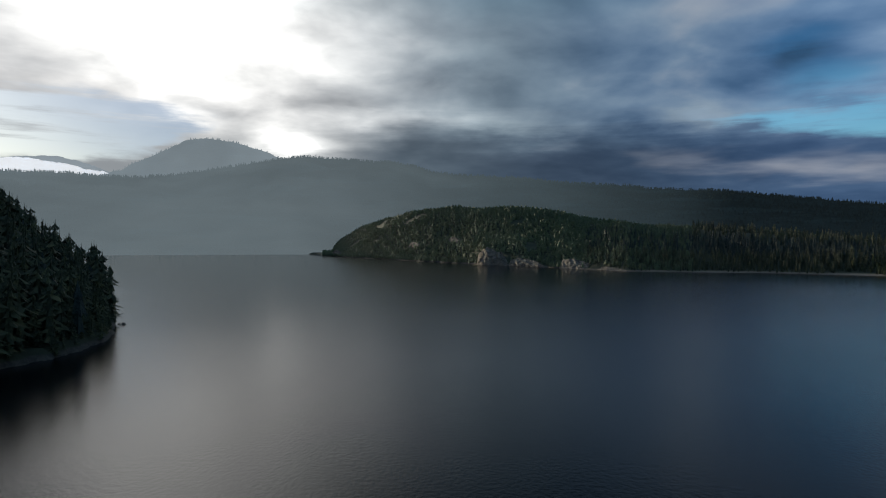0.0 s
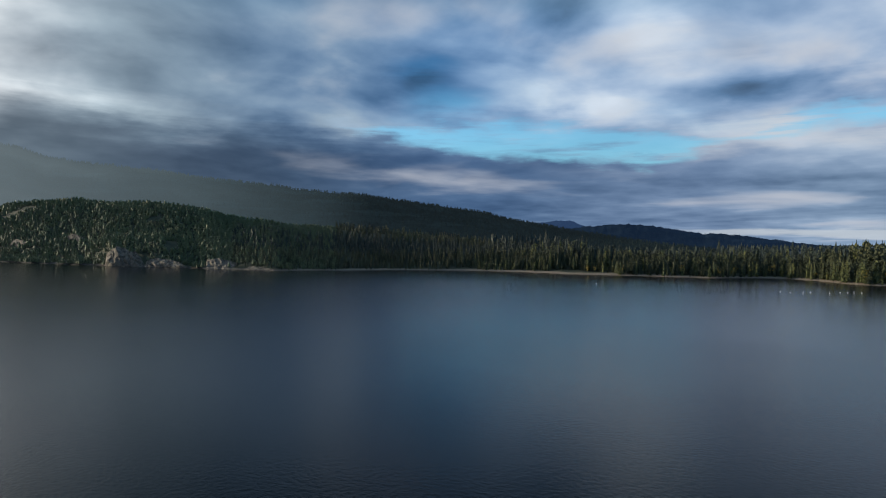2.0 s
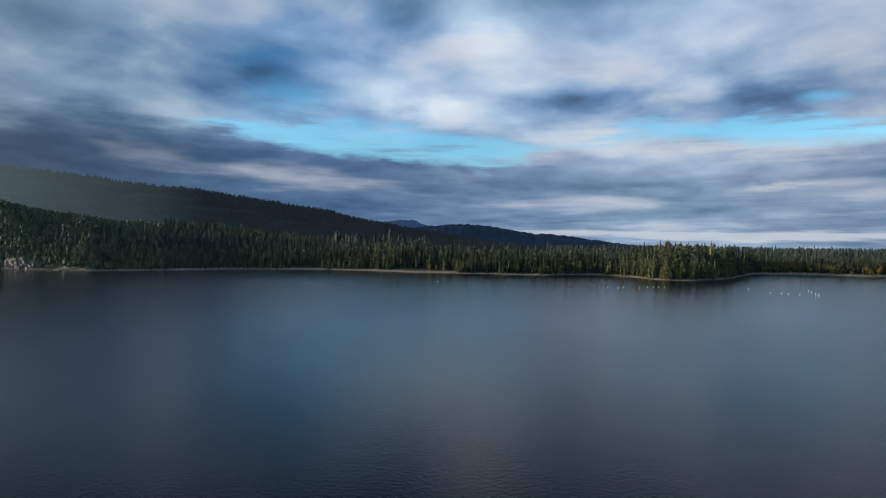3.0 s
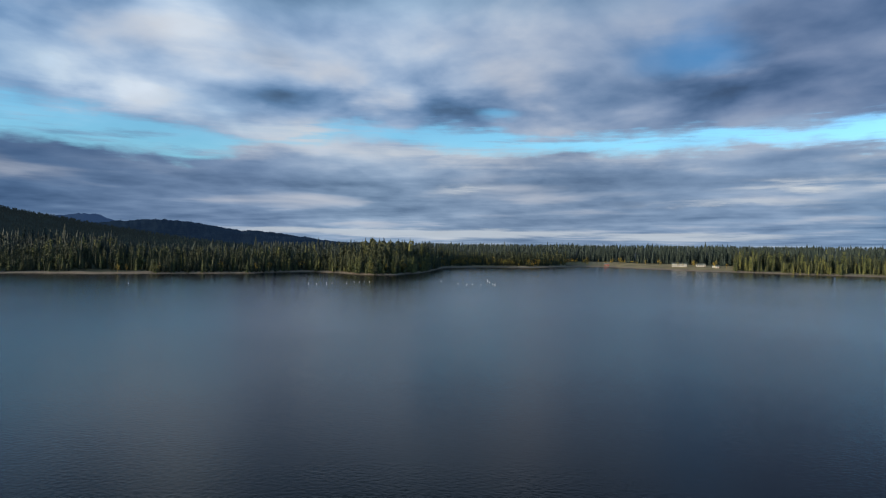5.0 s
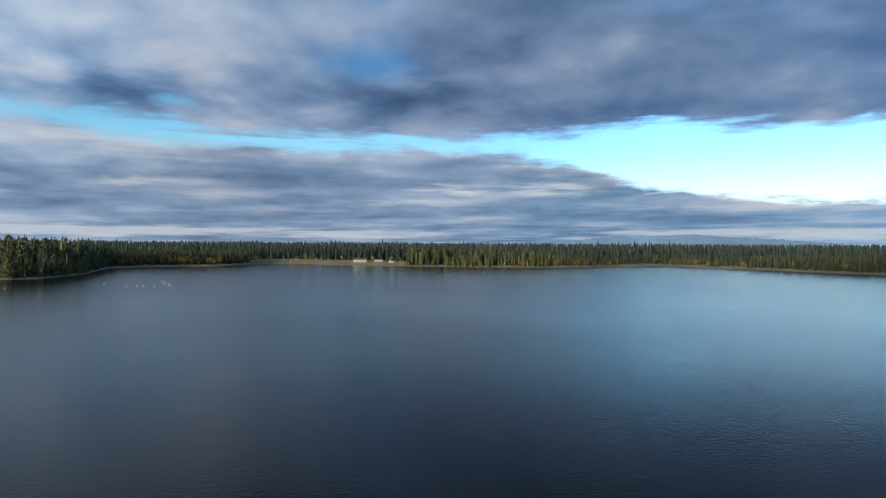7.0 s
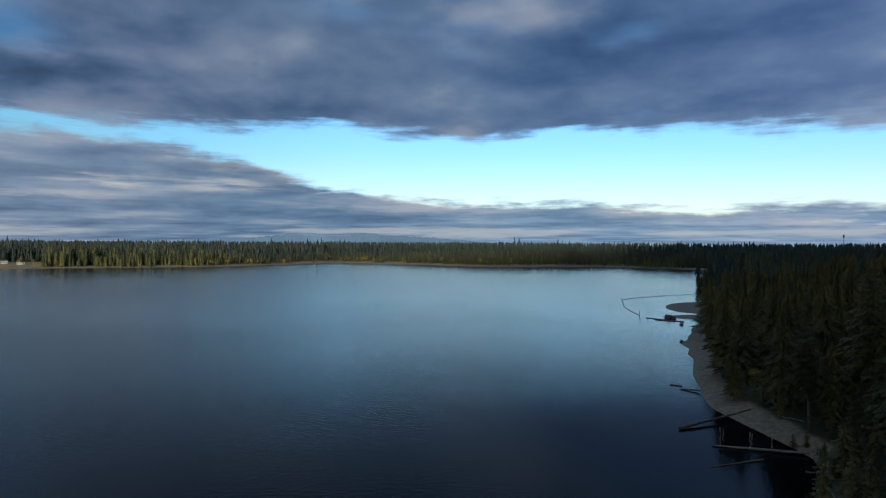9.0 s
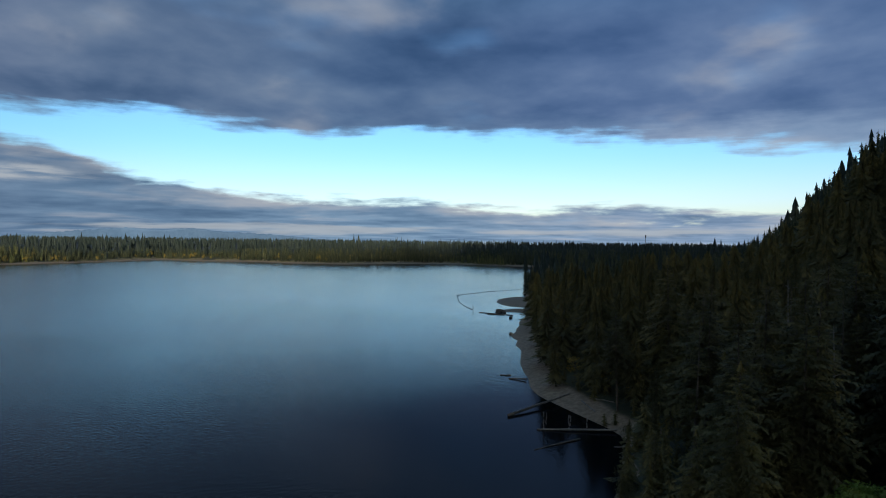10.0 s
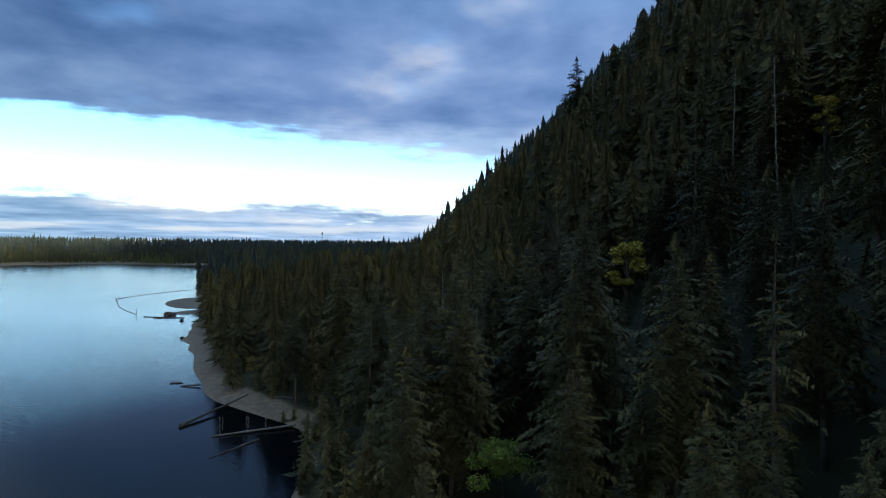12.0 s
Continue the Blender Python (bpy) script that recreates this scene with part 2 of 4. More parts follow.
# ---- materials ----
def material(name):
    mat = bpy.data.materials.new(name)
    mat.use_nodes = True
    g = Graph(mat.node_tree)
    bsdf = g.n.new("ShaderNodeBsdfPrincipled")
    out = g.n.new("ShaderNodeOutputMaterial")
    g.l.new(bsdf.outputs[0], out.inputs[0])
    return mat, g, bsdf


def place(g):
    return g.n.new("ShaderNodeNewGeometry").outputs["Position"]


def plain(name, a, b, scale, rough=0.8, bump=0.0, metal=0.0):
    """Two tones mixed by noise at two scales, with relief."""
    mat, g, s = material(name)
    p = g.n.new("ShaderNodeTexCoord").outputs["Object"]
    f = g.m("ADD", g.m("MULTIPLY", g.noise(p, scale, 5), 0.6), g.m("MULTIPLY", g.noise(p, scale * 7, 4), 0.4))
    g.put(s.inputs["Base Color"], g.ramp(f, [(0.35, a), (0.65, b)]))
    g.put(s.inputs["Roughness"], rough)
    g.put(s.inputs["Metallic"], metal)
    if bump:
        node = g.add("ShaderNodeBump", Strength=0.6, Distance=bump, Height=f)
        g.l.new(node.outputs[0], s.inputs["Normal"])
    return mat


def foliage(name, tones, island, grain=0.9, torn=0.0):
    """Leaves or needles: the tone differs from tree to tree and from spray to spray."""
    mat, g, s = material(name)
    if island:
        r = g.n.new("ShaderNodeNewGeometry").outputs["Random Per Island"]
    else:
        r = g.n.new("ShaderNodeObjectInfo").outputs["Random"]
    p = place(g)
    stand = g.noise(p, 0.012, 3)
    tree = g.noise(p, 0.14, 2)
    f = g.m("ADD", g.m("MULTIPLY", r, 0.3), g.m("SUBTRACT", g.m("MULTIPLY", stand, 1.0), 0.15))
    f = g.m("ADD", f, g.m("MULTIPLY", g.m("SUBTRACT", tree, 0.5), 0.9))
    f = g.m("ADD", f, g.m("MULTIPLY", g.m("SUBTRACT", g.noise(p, grain, 3), 0.5), 0.5))
    n = len(tones)
    g.put(s.inputs["Base Color"], g.ramp(f, [(0.2 + 0.6 * i / (n - 1), c) for i, c in enumerate(tones)]))
    g.put(s.inputs["Roughness"], 0.65)
    g.put(s.inputs["Specular IOR Level"], 0.25)
    bump = g.add("ShaderNodeBump", Strength=0.9, Distance=0.3 / grain, Height=g.noise(p, grain * 1.6, 4, 0.6))
    g.l.new(bump.outputs[0], s.inputs["Normal"])
    if torn:
        # gaps between the twigs
        g.put(s.inputs["Alpha"], g.m("GREATER_THAN", g.noise(p, grain * 1.5, 3, 0.6), torn))
    return mat


NEEDLES = ((0.022, 0.029, 0.018), (0.038, 0.047, 0.025), (0.062, 0.070, 0.034), (0.1, 0.102, 0.044))
FIR = ((0.038, 0.037, 0.018), (0.058, 0.056, 0.023), (0.088, 0.08, 0.03), (0.13, 0.11, 0.036))
MAT_NEAR = foliage("needles_near", FIR, False, 2.2, 0.44)
MAT_SPRAY = foliage("needles_hillside", FIR, True, 1.6, 0.44)
MAT_WOODS = foliage("needles_woods", NEEDLES, True)
# brighter copy of the needles, with sunlight put into the colour
MAT_SUNNY = foliage("sunlit_young_needles", ((0.035, 0.048, 0.024), (0.072, 0.086, 0.034), (0.12, 0.127, 0.044), (0.18, 0.172, 0.055)), True)
# pale, narrow range of greens: the foreland's haze is put into the colour
MAT_GREEN = foliage("green_needles", ((0.085, 0.112, 0.06), (0.1, 0.13, 0.066), (0.115, 0.145, 0.07), (0.135, 0.16, 0.074)), True)
# shade within the distant canopy is put into these dark tones
MAT_FAR = foliage("shaded_needles_far", ((0.018, 0.028, 0.026), (0.027, 0.041, 0.035), (0.04, 0.053, 0.04)), True, 0.1)
MAT_AUTUMN = foliage("leaves_autumn", ((0.11, 0.105, 0.025), (0.25, 0.18, 0.035), (0.34, 0.22, 0.04)), True)
MAT_GOLD = foliage("leaves_gold", ((0.22, 0.21, 0.04), (0.40, 0.34, 0.06), (0.48, 0.29, 0.05)), True)
MAT_LEAF = foliage("leaves_green", ((0.11, 0.18, 0.035), (0.16, 0.245, 0.045), (0.23, 0.28, 0.055)), True)
MAT_BARK = plain("bark", (0.05, 0.04, 0.033), (0.12, 0.098, 0.083), 1.2, 0.9, 0.02)
MAT_SNAG = plain("weathered_wood", (0.12, 0.108, 0.098), (0.23, 0.21, 0.19), 1.5, 0.85, 0.01)
MAT_LOG = plain("wet_log", (0.05, 0.042, 0.036), (0.15, 0.13, 0.11), 0.8, 0.7, 0.02)
MAT_ROCK = plain("granite", (0.04, 0.034, 0.027), (0.22, 0.18, 0.135), 0.2, 0.9, 1.6)
MAT_WHITE = plain("white_paint", (0.42, 0.42, 0.40), (0.56, 0.55, 0.53), 0.7, 0.5)
MAT_ROOF = plain("roof_felt", (0.10, 0.12, 0.11), (0.17, 0.19, 0.17), 0.5, 0.8)
MAT_RED = plain("red_boards", (0.25, 0.06, 0.04), (0.33, 0.09, 0.06), 0.5, 0.7)
MAT_GLASS = plain("dark_pane", (0.02, 0.025, 0.03), (0.03, 0.035, 0.04), 0.5, 0.1)
MAT_METAL = plain("grey_metal", (0.22, 0.22, 0.23), (0.34, 0.34, 0.34), 0.6, 0.45, 0, 0.8)


def water_material():
    mat, g, s = material("lake_water")
    p = place(g)
    patch = g.noise(p, 0.006, 3)
    a = g.noise(g.vec(*[g.m("MULTIPLY", q, k) for q, k in zip(g.parts(p)[:3], (1.0, 0.75, 1.0))]), 1.3, 3, 0.55)
    c = g.noise(p, 5.0, 2, 0.5)
    h = g.m("ADD", a, g.m("MULTIPLY", c, 0.16))
    wind = g.span(patch, 0.35, 0.65, 0.6, 1.0)
    # the cove by the piles lies in the lee
    px, py = g.parts(p)[:2]
    lee = g.m("POWER", g.m("ADD", g.m("POWER", g.m("SUBTRACT", px, 48.0), 2.0), g.m("POWER", g.m("ADD", py, 108.0), 2.0)), 0.5)
    breeze = g.step(lee, 12.0, 60.0)
    bump = g.add("ShaderNodeBump", Strength=1.0, Distance=0.065, Height=g.m("MULTIPLY", h, g.m("MULTIPLY", wind, g.m("ADD", 0.45, g.m("MULTIPLY", breeze, 0.55)))))
    g.l.new(bump.outputs[0], s.inputs["Normal"])
    g.put(s.inputs["Base Color"], (0.001, 0.0025, 0.005, 1))
    g.put(s.inputs["Roughness"], g.m("ADD", 0.09, g.m("MULTIPLY", breeze, 0.045)))
    g.put(s.inputs["IOR"], 1.23)
    return mat


def ground_material():
    mat, g, s = material("shore_and_forest_floor")
    p = place(g)
    z = g.parts(p)[2]
    n = g.noise(p, 0.06, 5)
    fine = g.noise(p, 0.9, 5)
    sand = g.ramp(fine, [(0.3, (0.16, 0.12, 0.085)), (0.7, (0.27, 0.205, 0.145))])
    soil = g.ramp(n, [(0.3, (0.020, 0.027, 0.013)), (0.55, (0.036, 0.042, 0.019)), (0.75, (0.062, 0.058, 0.027))])
    zz = g.m("ADD", z, g.m("MULTIPLY", g.m("SUBTRACT", n, 0.5), 1.2))
    x, y = g.parts(p)[:2]
    way = g.m("MULTIPLY", g.m("ARCTAN2", x, y), 57.2958)
    rocky = g.m("MULTIPLY", g.step(way, -70, -60), g.m("SUBTRACT", 1.0, g.step(way, 16, 19)))
    stones = g.ramp(fine, [(0.3, (0.03, 0.027, 0.022)), (0.7, (0.075, 0.064, 0.05))])
    g.put(s.inputs["Base Color"], g.mix(g.step(zz, 1.3, 1.8), g.mix(rocky, sand, stones), soil))
    g.put(s.inputs["Roughness"], 0.9)
    bump = g.add("ShaderNodeBump", Strength=0.5, Distance=0.3, Height=fine)
    g.l.new(bump.outputs[0], s.inputs["Normal"])
    return mat


MAT_MEADOW = plain("dry_grass", (0.15, 0.125, 0.06), (0.30, 0.235, 0.12), 0.05, 0.95)
# canopy darkened and blued: shade and distance are put into its colour
MAT_CANOPY = plain("shaded_far_canopy", (0.009, 0.019, 0.03), (0.017, 0.032, 0.046), 0.02, 0.95, 6.0)
MAT_WATER = water_material()
MAT_GROUND = ground_material()

# ---- the lie of the land ----
# far shore: bearing, distance
FAR_SHORE = [(-180, 3200), (-60, 3300), (-27, 3300), (-24.3, 3150), (-19.3, 2530), (-14.6, 2060), (-11.1, 1560), (-7, 1330), (-1.8, 1112),
             (3.5, 968), (8.6, 888), (11, 848), (16.5, 785), (22, 790), (27.5, 808), (35.8, 806), (39.5, 786), (43, 752), (49, 743), (55.6, 731),
             (57.9, 757), (60.2, 772), (63, 745), (64, 722), (66, 697), (68.4, 697), (70.7, 750), (71.6, 800), (72, 840), (73, 935),
             (76.2, 970), (80.3, 965), (85.6, 1080), (88.1, 1075), (90.7, 1019), (95.6, 972), (98, 962), (103, 948), (107, 945), (112, 965)]
FAR_SHORE_EAST = [(117.4, 1043), (121.4, 1130), (124, 1066), (129.7, 1010), (132, 965), (137, 935), (142, 980), (147.1, 985),
                  (151.8, 938), (155, 915), (170, 915), (180, 1000)]
# near shore: along the axis at bearing 170, offset to its right
AXIS = 170.0
NEAR_SHORE = [(-4000, 1900), (-700, 300), (-367, 121), (-280, 90), (-232, 78), (-201, 82), (-186, 90), (-100, 70), (0, 34), (30, 14), (60, -4), (85, -12.3),
              (100, -12.6), (111, -13), (118, -16), (120, -20), (125, -26), (134, -34), (152, -45), (175, -53), (226, -72), (263, -80),
              (300, -88), (330, -84), (395, -118), (609, -183), (900, -240)]
# tree-top skylines: bearing, degrees above the level
FORELAND = [(-12, -1.2), (-10.4, -0.9), (-9.6, 0.2), (-7.5, 1.5), (-4.9, 2.5), (-2.3, 3.0), (1, 3.35), (6.5, 3.4), (10.2, 2.8), (12.5, 2.1),
            (17.3, 1.7), (27.4, 1.0), (38, 0.0), (45, -0.3)]
MAIN_HILL = [(-44, 5.2), (-36, 5.35), (-30, 5.4), (-27, 5.35), (-24.5, 5.6), (-22, 6.0), (-20, 6.4), (-16, 7.25), (-12.6, 7.75), (-9.6, 7.6), (-4.9, 7.3),
             (-2.8, 7.05), (-1, 6.35), (2.4, 6.2), (7, 6.0), (11, 5.5), (17, 5.08), (18.5, 4.75), (24.4, 4.5), (27.4, 4.1), (31, 3.6), (35.4, 3.05),
             (38, 2.37), (40.4, 2.0), (44, 1.3), (50, 0.5), (58, -0.4)]
PEAK = [(-50, 4.5), (-36, 4.9), (-30, 5.2), (-27.5, 5.9), (-25.2, 7.2), (-22.5, 8.7), (-20.9, 8.97), (-18.9, 8.75), (-16.5, 8.2), (-14.6, 7.5), (-11, 6)]
RANGE = [(-50, 5.5), (-36, 6.3), (-34, 6.6), (-32, 6.75), (-30, 6.35), (-28, 5.6), (-25, 4)]
LOW_CLOUD = [(-50, 6.6), (-38, 6.5), (-36, 6.35), (-34, 6.5), (-32.5, 6.3), (-31, 6.15), (-30, 5.85), (-28.8, 5.75), (-27.5, 5.45), (-26, 4.8)]
EAST_HILL = [(39, 1.0), (42, 1.4), (45, 1.75), (47.9, 1.98), (50.3, 1.83), (52.6, 1.48), (54.8, 1.1), (55.4, 1.2), (58.8, 0.85), (60.4, 0.6), (62.8, 0.25), (68, 0.05), (74, -0.3)]
# no visible skyline: a hill added out of view to block the sun
SUN_BLOCK_HILL = [(-56, 8), (-52, 13), (-48, 14), (-43, 14.2), (-40, 13.4), (-38.2, 12.5), (-37.6, 12.0)]
BLUE_HILL = [(37, 1.4), (39, 1.9), (42.5, 2.28), (43.5, 2.23), (45, 1.7), (48, 0.9)]


def curve(table, v, lo=None, hi=None):
    t = np.array(table)
    return np.interp(v, t[:, 0], t[:, 1], lo, hi)


def sstep(v, lo, hi):
    q = np.clip((v - lo) / (hi - lo), 0, 1)
    return q * q * (3 - 2 * q)


_rng = np.random.RandomState(5)
_GRID = _rng.rand(256, 256)


def vnoise(x, y):
    """Smooth value noise in -1..1."""
    xi, yi = np.floor(x).astype(int), np.floor(y).astype(int)
    fx, fy = x - xi, y - yi
    fx, fy = fx * fx * (3 - 2 * fx), fy * fy * (3 - 2 * fy)
    a, b = _GRID[xi % 256, yi % 256], _GRID[(xi + 1) % 256, yi % 256]
    c, d = _GRID[xi % 256, (yi + 1) % 256], _GRID[(xi + 1) % 256, (yi + 1) % 256]
    return 2 * ((a * (1 - fx) + b * fx) * (1 - fy) + (c * (1 - fx) + d * fx) * fy) - 1


def fbm(x, y, scale, octaves=4):
    s, amp = 0, 1.0
    for i in range(octaves):
        s = s + amp * vnoise(x / scale + 17.3 * i, y / scale + 9.1 * i)
        scale, amp = scale / 2, amp / 2
    return s


ax_v, ax_l = bearing_dir(AXIS), bearing_dir(AXIS + 90)


def polar(x, y):
    b = np.degrees(np.arctan2(x, y))
    return np.where(b < -150, b + 360, b), np.hypot(x, y)


def shore_distance(x, y):
    """Metres inland from the far shore and from the near shore (negative over water)."""
    b, r = polar(x, y)
    far = r - curve(FAR_SHORE + FAR_SHORE_EAST, b) + 5 * vnoise(x / 23, y / 23) * np.clip((r - 500) / 200, 0, 1)
    v, l = x * ax_v.x + y * ax_v.y, x * ax_l.x + y * ax_l.y
    near = l - curve(NEAR_SHORE, v) + 1.6 * vnoise(x / 9, y / 9)
    near = np.where(v > 640, -50.0, near)
    return far, near, v, l, b, r


def ridge(b, r, table, dist, front, back, trees):
    top = EYE + np.tan(np.radians(curve(table, b, -3, -3))) * dist - trees
    top = top * sstep(b, table[0][0] - 4, table[0][0]) * (1 - sstep(b, table[-1][0], table[-1][0] + 4))
    q = np.where(r < dist, 1 - np.clip((dist - r) / front, 0, 1), 1 - np.clip((r - dist) / back, 0, 1))
    return np.maximum(top, 0) * (0.35 * q + 0.65 * q * q * (3 - 2 * q))


def height(x, y):
    far, near, v, l, b, r = shore_distance(x, y)
    # far shore: beach, then gently rising wooded plain
    z = np.clip(far * (0.13 + 0.4 * (1 - sstep(b, 15, 18))), -4, 1.5) + 4.0 * sstep(far, 20, 90) + 5 * sstep(far, 100, 1500) + 10 * sstep(far, 1000, 4000)
    land = sstep(far, 0, 60)
    shore = r - far
    rough = fbm(x, y, 260) * 0.5
    z = z + 15 * sstep(far, 3, 26) * (1 - sstep(far, 40, 170)) * sstep(b, 1.5, 4) * (1 - sstep(b, 7, 10)) + 4 * sstep(far, 2, 20) * sstep(b, 10, 11) * (1 - sstep(b, 16, 17.5))
    dry = far > 0
    z = z + land * ridge(b, r, FORELAND, shore + 330, 330, 900, 13) * (1 + 0.16 * rough)
    # unseen mountain added before the sun, which keeps part of the lake in shade
    z = np.where(dry, np.maximum(z, land * ridge(b, r, SUN_BLOCK_HILL, 3600, 500, 1000, 14)), z)
    # near shore: beach, flat wooded point, steep hillside
    steep = 0.2 + 1.8 * (1 - sstep(v, 98, 116))
    zn = np.clip(near * steep, -4, 1.9) + 2.5 * sstep(near, 6, 40)
    foot = np.maximum(curve(NEAR_SHORE, v) + 8, 22 * (1 - sstep(v, 40, 260)))
    slope = 0.7 + 0.33 * sstep(v, -230, -20)
    up = np.maximum(l - foot, 0)
    hill = slope * up * up / (up + 14)
    # extra height, mostly out of view, added to block the low sun
    hill = hill + 0.35 * np.maximum(l - 170, 0) + 0.45 * np.maximum(l - 90, 0) * sstep(-b, 38, 52) * (b < 0)
    hill = 700 * (1 - np.exp(-hill / 700)) * (1 + 0.08 * sstep(hill, 40, 250))
    hill = hill * (1 - sstep(v, 560, 1150)) * (1 - 0.8 * sstep(-v, 450, 900))
    hill = hill * (1 + 0.10 * fbm(x, y, 90, 3) * sstep(hill, 10, 60))
    zn = zn + hill * sstep(near, 4, 20) + 1.5 * (1 - sstep(v, 98, 116)) * sstep(near, 0.4, 3)
    z = np.maximum(z, zn)
    # sand spits beside the point
    for q, rr, wide, deep in ((153.4, 372, 17, 34), (153.6, 321, 18, 8)):
        c = bearing_dir(q) * rr
        o, t = bearing_dir(q), bearing_dir(q + 90)
        e = ((x - c.x) * t.x + (y - c.y) * t.y) ** 2 / wide ** 2 + ((x - c.x) * o.x + (y - c.y) * o.y) ** 2 / deep ** 2
        z = np.maximum(z, np.clip(0.9 * (1 - e), -4, 0.9))
    return z


def ground_at(x, y):
    return float(height(np.array([float(x)]), np.array([float(y)]))[0])


def raw_mesh(name, verts, faces, mat, smooth=False):
    """A mesh from arrays: faces all of one size."""
    me = bpy.data.meshes.new(name)
    n, k = faces.shape
    me.vertices.add(len(verts))
    me.vertices.foreach_set("co", np.ascontiguousarray(verts, dtype=np.float32).ravel())
    me.loops.add(n * k)
    me.loops.foreach_set("vertex_index", np.ascontiguousarray(faces, dtype=np.int32).ravel())
    me.polygons.add(n)
    me.polygons.foreach_set("loop_start", np.arange(0, n * k, k, dtype=np.int32))
    me.polygons.foreach_set("use_smooth", np.full(n, smooth))
    me.update(calc_edges=True)
    me.validate()
    if mat:
        me.materials.append(mat)
    return me


def build_ground():
    bs = np.concatenate([np.arange(-42, 218, 0.5), np.arange(218, 318, 2.0)])
    rs = np.concatenate([[0.0], np.geomspace(14, 4960, 230)])
    B, R = np.meshgrid(np.radians(bs), rs)
    x, y = R * np.sin(B), R * np.cos(B)
    z = height(x.ravel(), y.ravel())
    verts = np.column_stack([x.ravel(), y.ravel(), z])
    nb, nr = len(bs), len(rs)
    i, j = np.meshgrid(np.arange(nr - 1), np.arange(nb), indexing="ij")
    j2 = (j + 1) % nb
    faces = np.stack([i * nb + j, (i + 1) * nb + j, (i + 1) * nb + j2, i * nb + j2], -1).reshape(-1, 4)[:, ::-1]
    me = raw_mesh("ground", verts, faces, MAT_GROUND, True)
    me.materials.append(MAT_MEADOW)
    mid = verts[faces[:, 0]]
    far, near, v, l, b, r = shore_distance(mid[:, 0], mid[:, 1])
    grass = ((b > 84) & (b < 99) & (far > 10) & (far < 120)) | ((b > 72.5) & (b < 155) & (far > 10) & (far < 22 + 14 * (b > 115)))
    me.materials.append(MAT_CANOPY)
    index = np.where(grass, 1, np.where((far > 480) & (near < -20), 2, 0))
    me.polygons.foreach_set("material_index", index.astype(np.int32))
    tagged(new("ground", me), "wooded hills and sandy shores round the lake", "ground", kind="structure")


def build_water():
    a, rs = np.linspace(0, 2 * np.pi, 96, endpoint=False), np.array([0.02, 60, 250, 700, 1600, 3000, 4955])
    A, R = np.meshgrid(a, rs)
    verts = np.column_stack([(R * np.sin(A)).ravel(), (R * np.cos(A)).ravel(), np.zeros(A.size)])
    i, j = np.meshgrid(np.arange(len(rs) - 1), np.arange(96), indexing="ij")
    k = (j + 1) % 96
    faces = np.stack([i * 96 + j, i * 96 + k, (i + 1) * 96 + k, (i + 1) * 96 + j], -1).reshape(-1, 4)
    me = raw_mesh("water", verts, faces, MAT_WATER)
    tagged(new("water", me), "dark rippled lake water mirroring the clouds", "lake", kind="structure")


build_ground()
build_water()

# ---- woods ----
def star_tiers(tiers, spikes, seed, base=0.12, droop=0.25, taper=0.8):
    """A slim conifer of height 1 and radius 1 as tiers of drooping sprays; triangles."""
    rnd = random.Random(seed)
    v, f = [], []
    for i in range(tiers):
        h = base + (1 - base) * (i / tiers) ** 0.92
        rad = (1 - i / tiers) ** taper * rnd.uniform(0.78, 1.12)
        if i == 0:
            rad *= 0.75
        top = min(1.0, h + 1.9 * (1 - base) / tiers)
        turn = rnd.random() * 7
        for k in range(spikes):
            a = turn + 6.283 * (k + rnd.uniform(-0.2, 0.2)) / spikes
            w = 6.283 / spikes * 0.62
            rr = rad * rnd.uniform(0.7, 1.15)
            drop = droop * rad * 0.3 * rnd.uniform(0.4, 1.5)
            n = len(v)
            v += [(0, 0, top), (0.62 * rr * math.cos(a - w), 0.62 * rr * math.sin(a - w), h + 0.01), (rr * math.cos(a), rr * math.sin(a), h - drop),
                  (0.62 * rr * math.cos(a + w), 0.62 * rr * math.sin(a + w), h + 0.01)]
            f += [(n, n + 1, n + 2), (n, n + 2, n + 3)]
    n = len(v)
    v += [(0.02, 0, 0.86), (-0.01, 0.017, 0.86), (-0.01, -0.017, 0.86), (0, 0, 1.03)]
    f += [(n, n + 1, n + 3), (n + 1, n + 2, n + 3), (n + 2, n, n + 3)]
    return np.array(v), np.array(f)


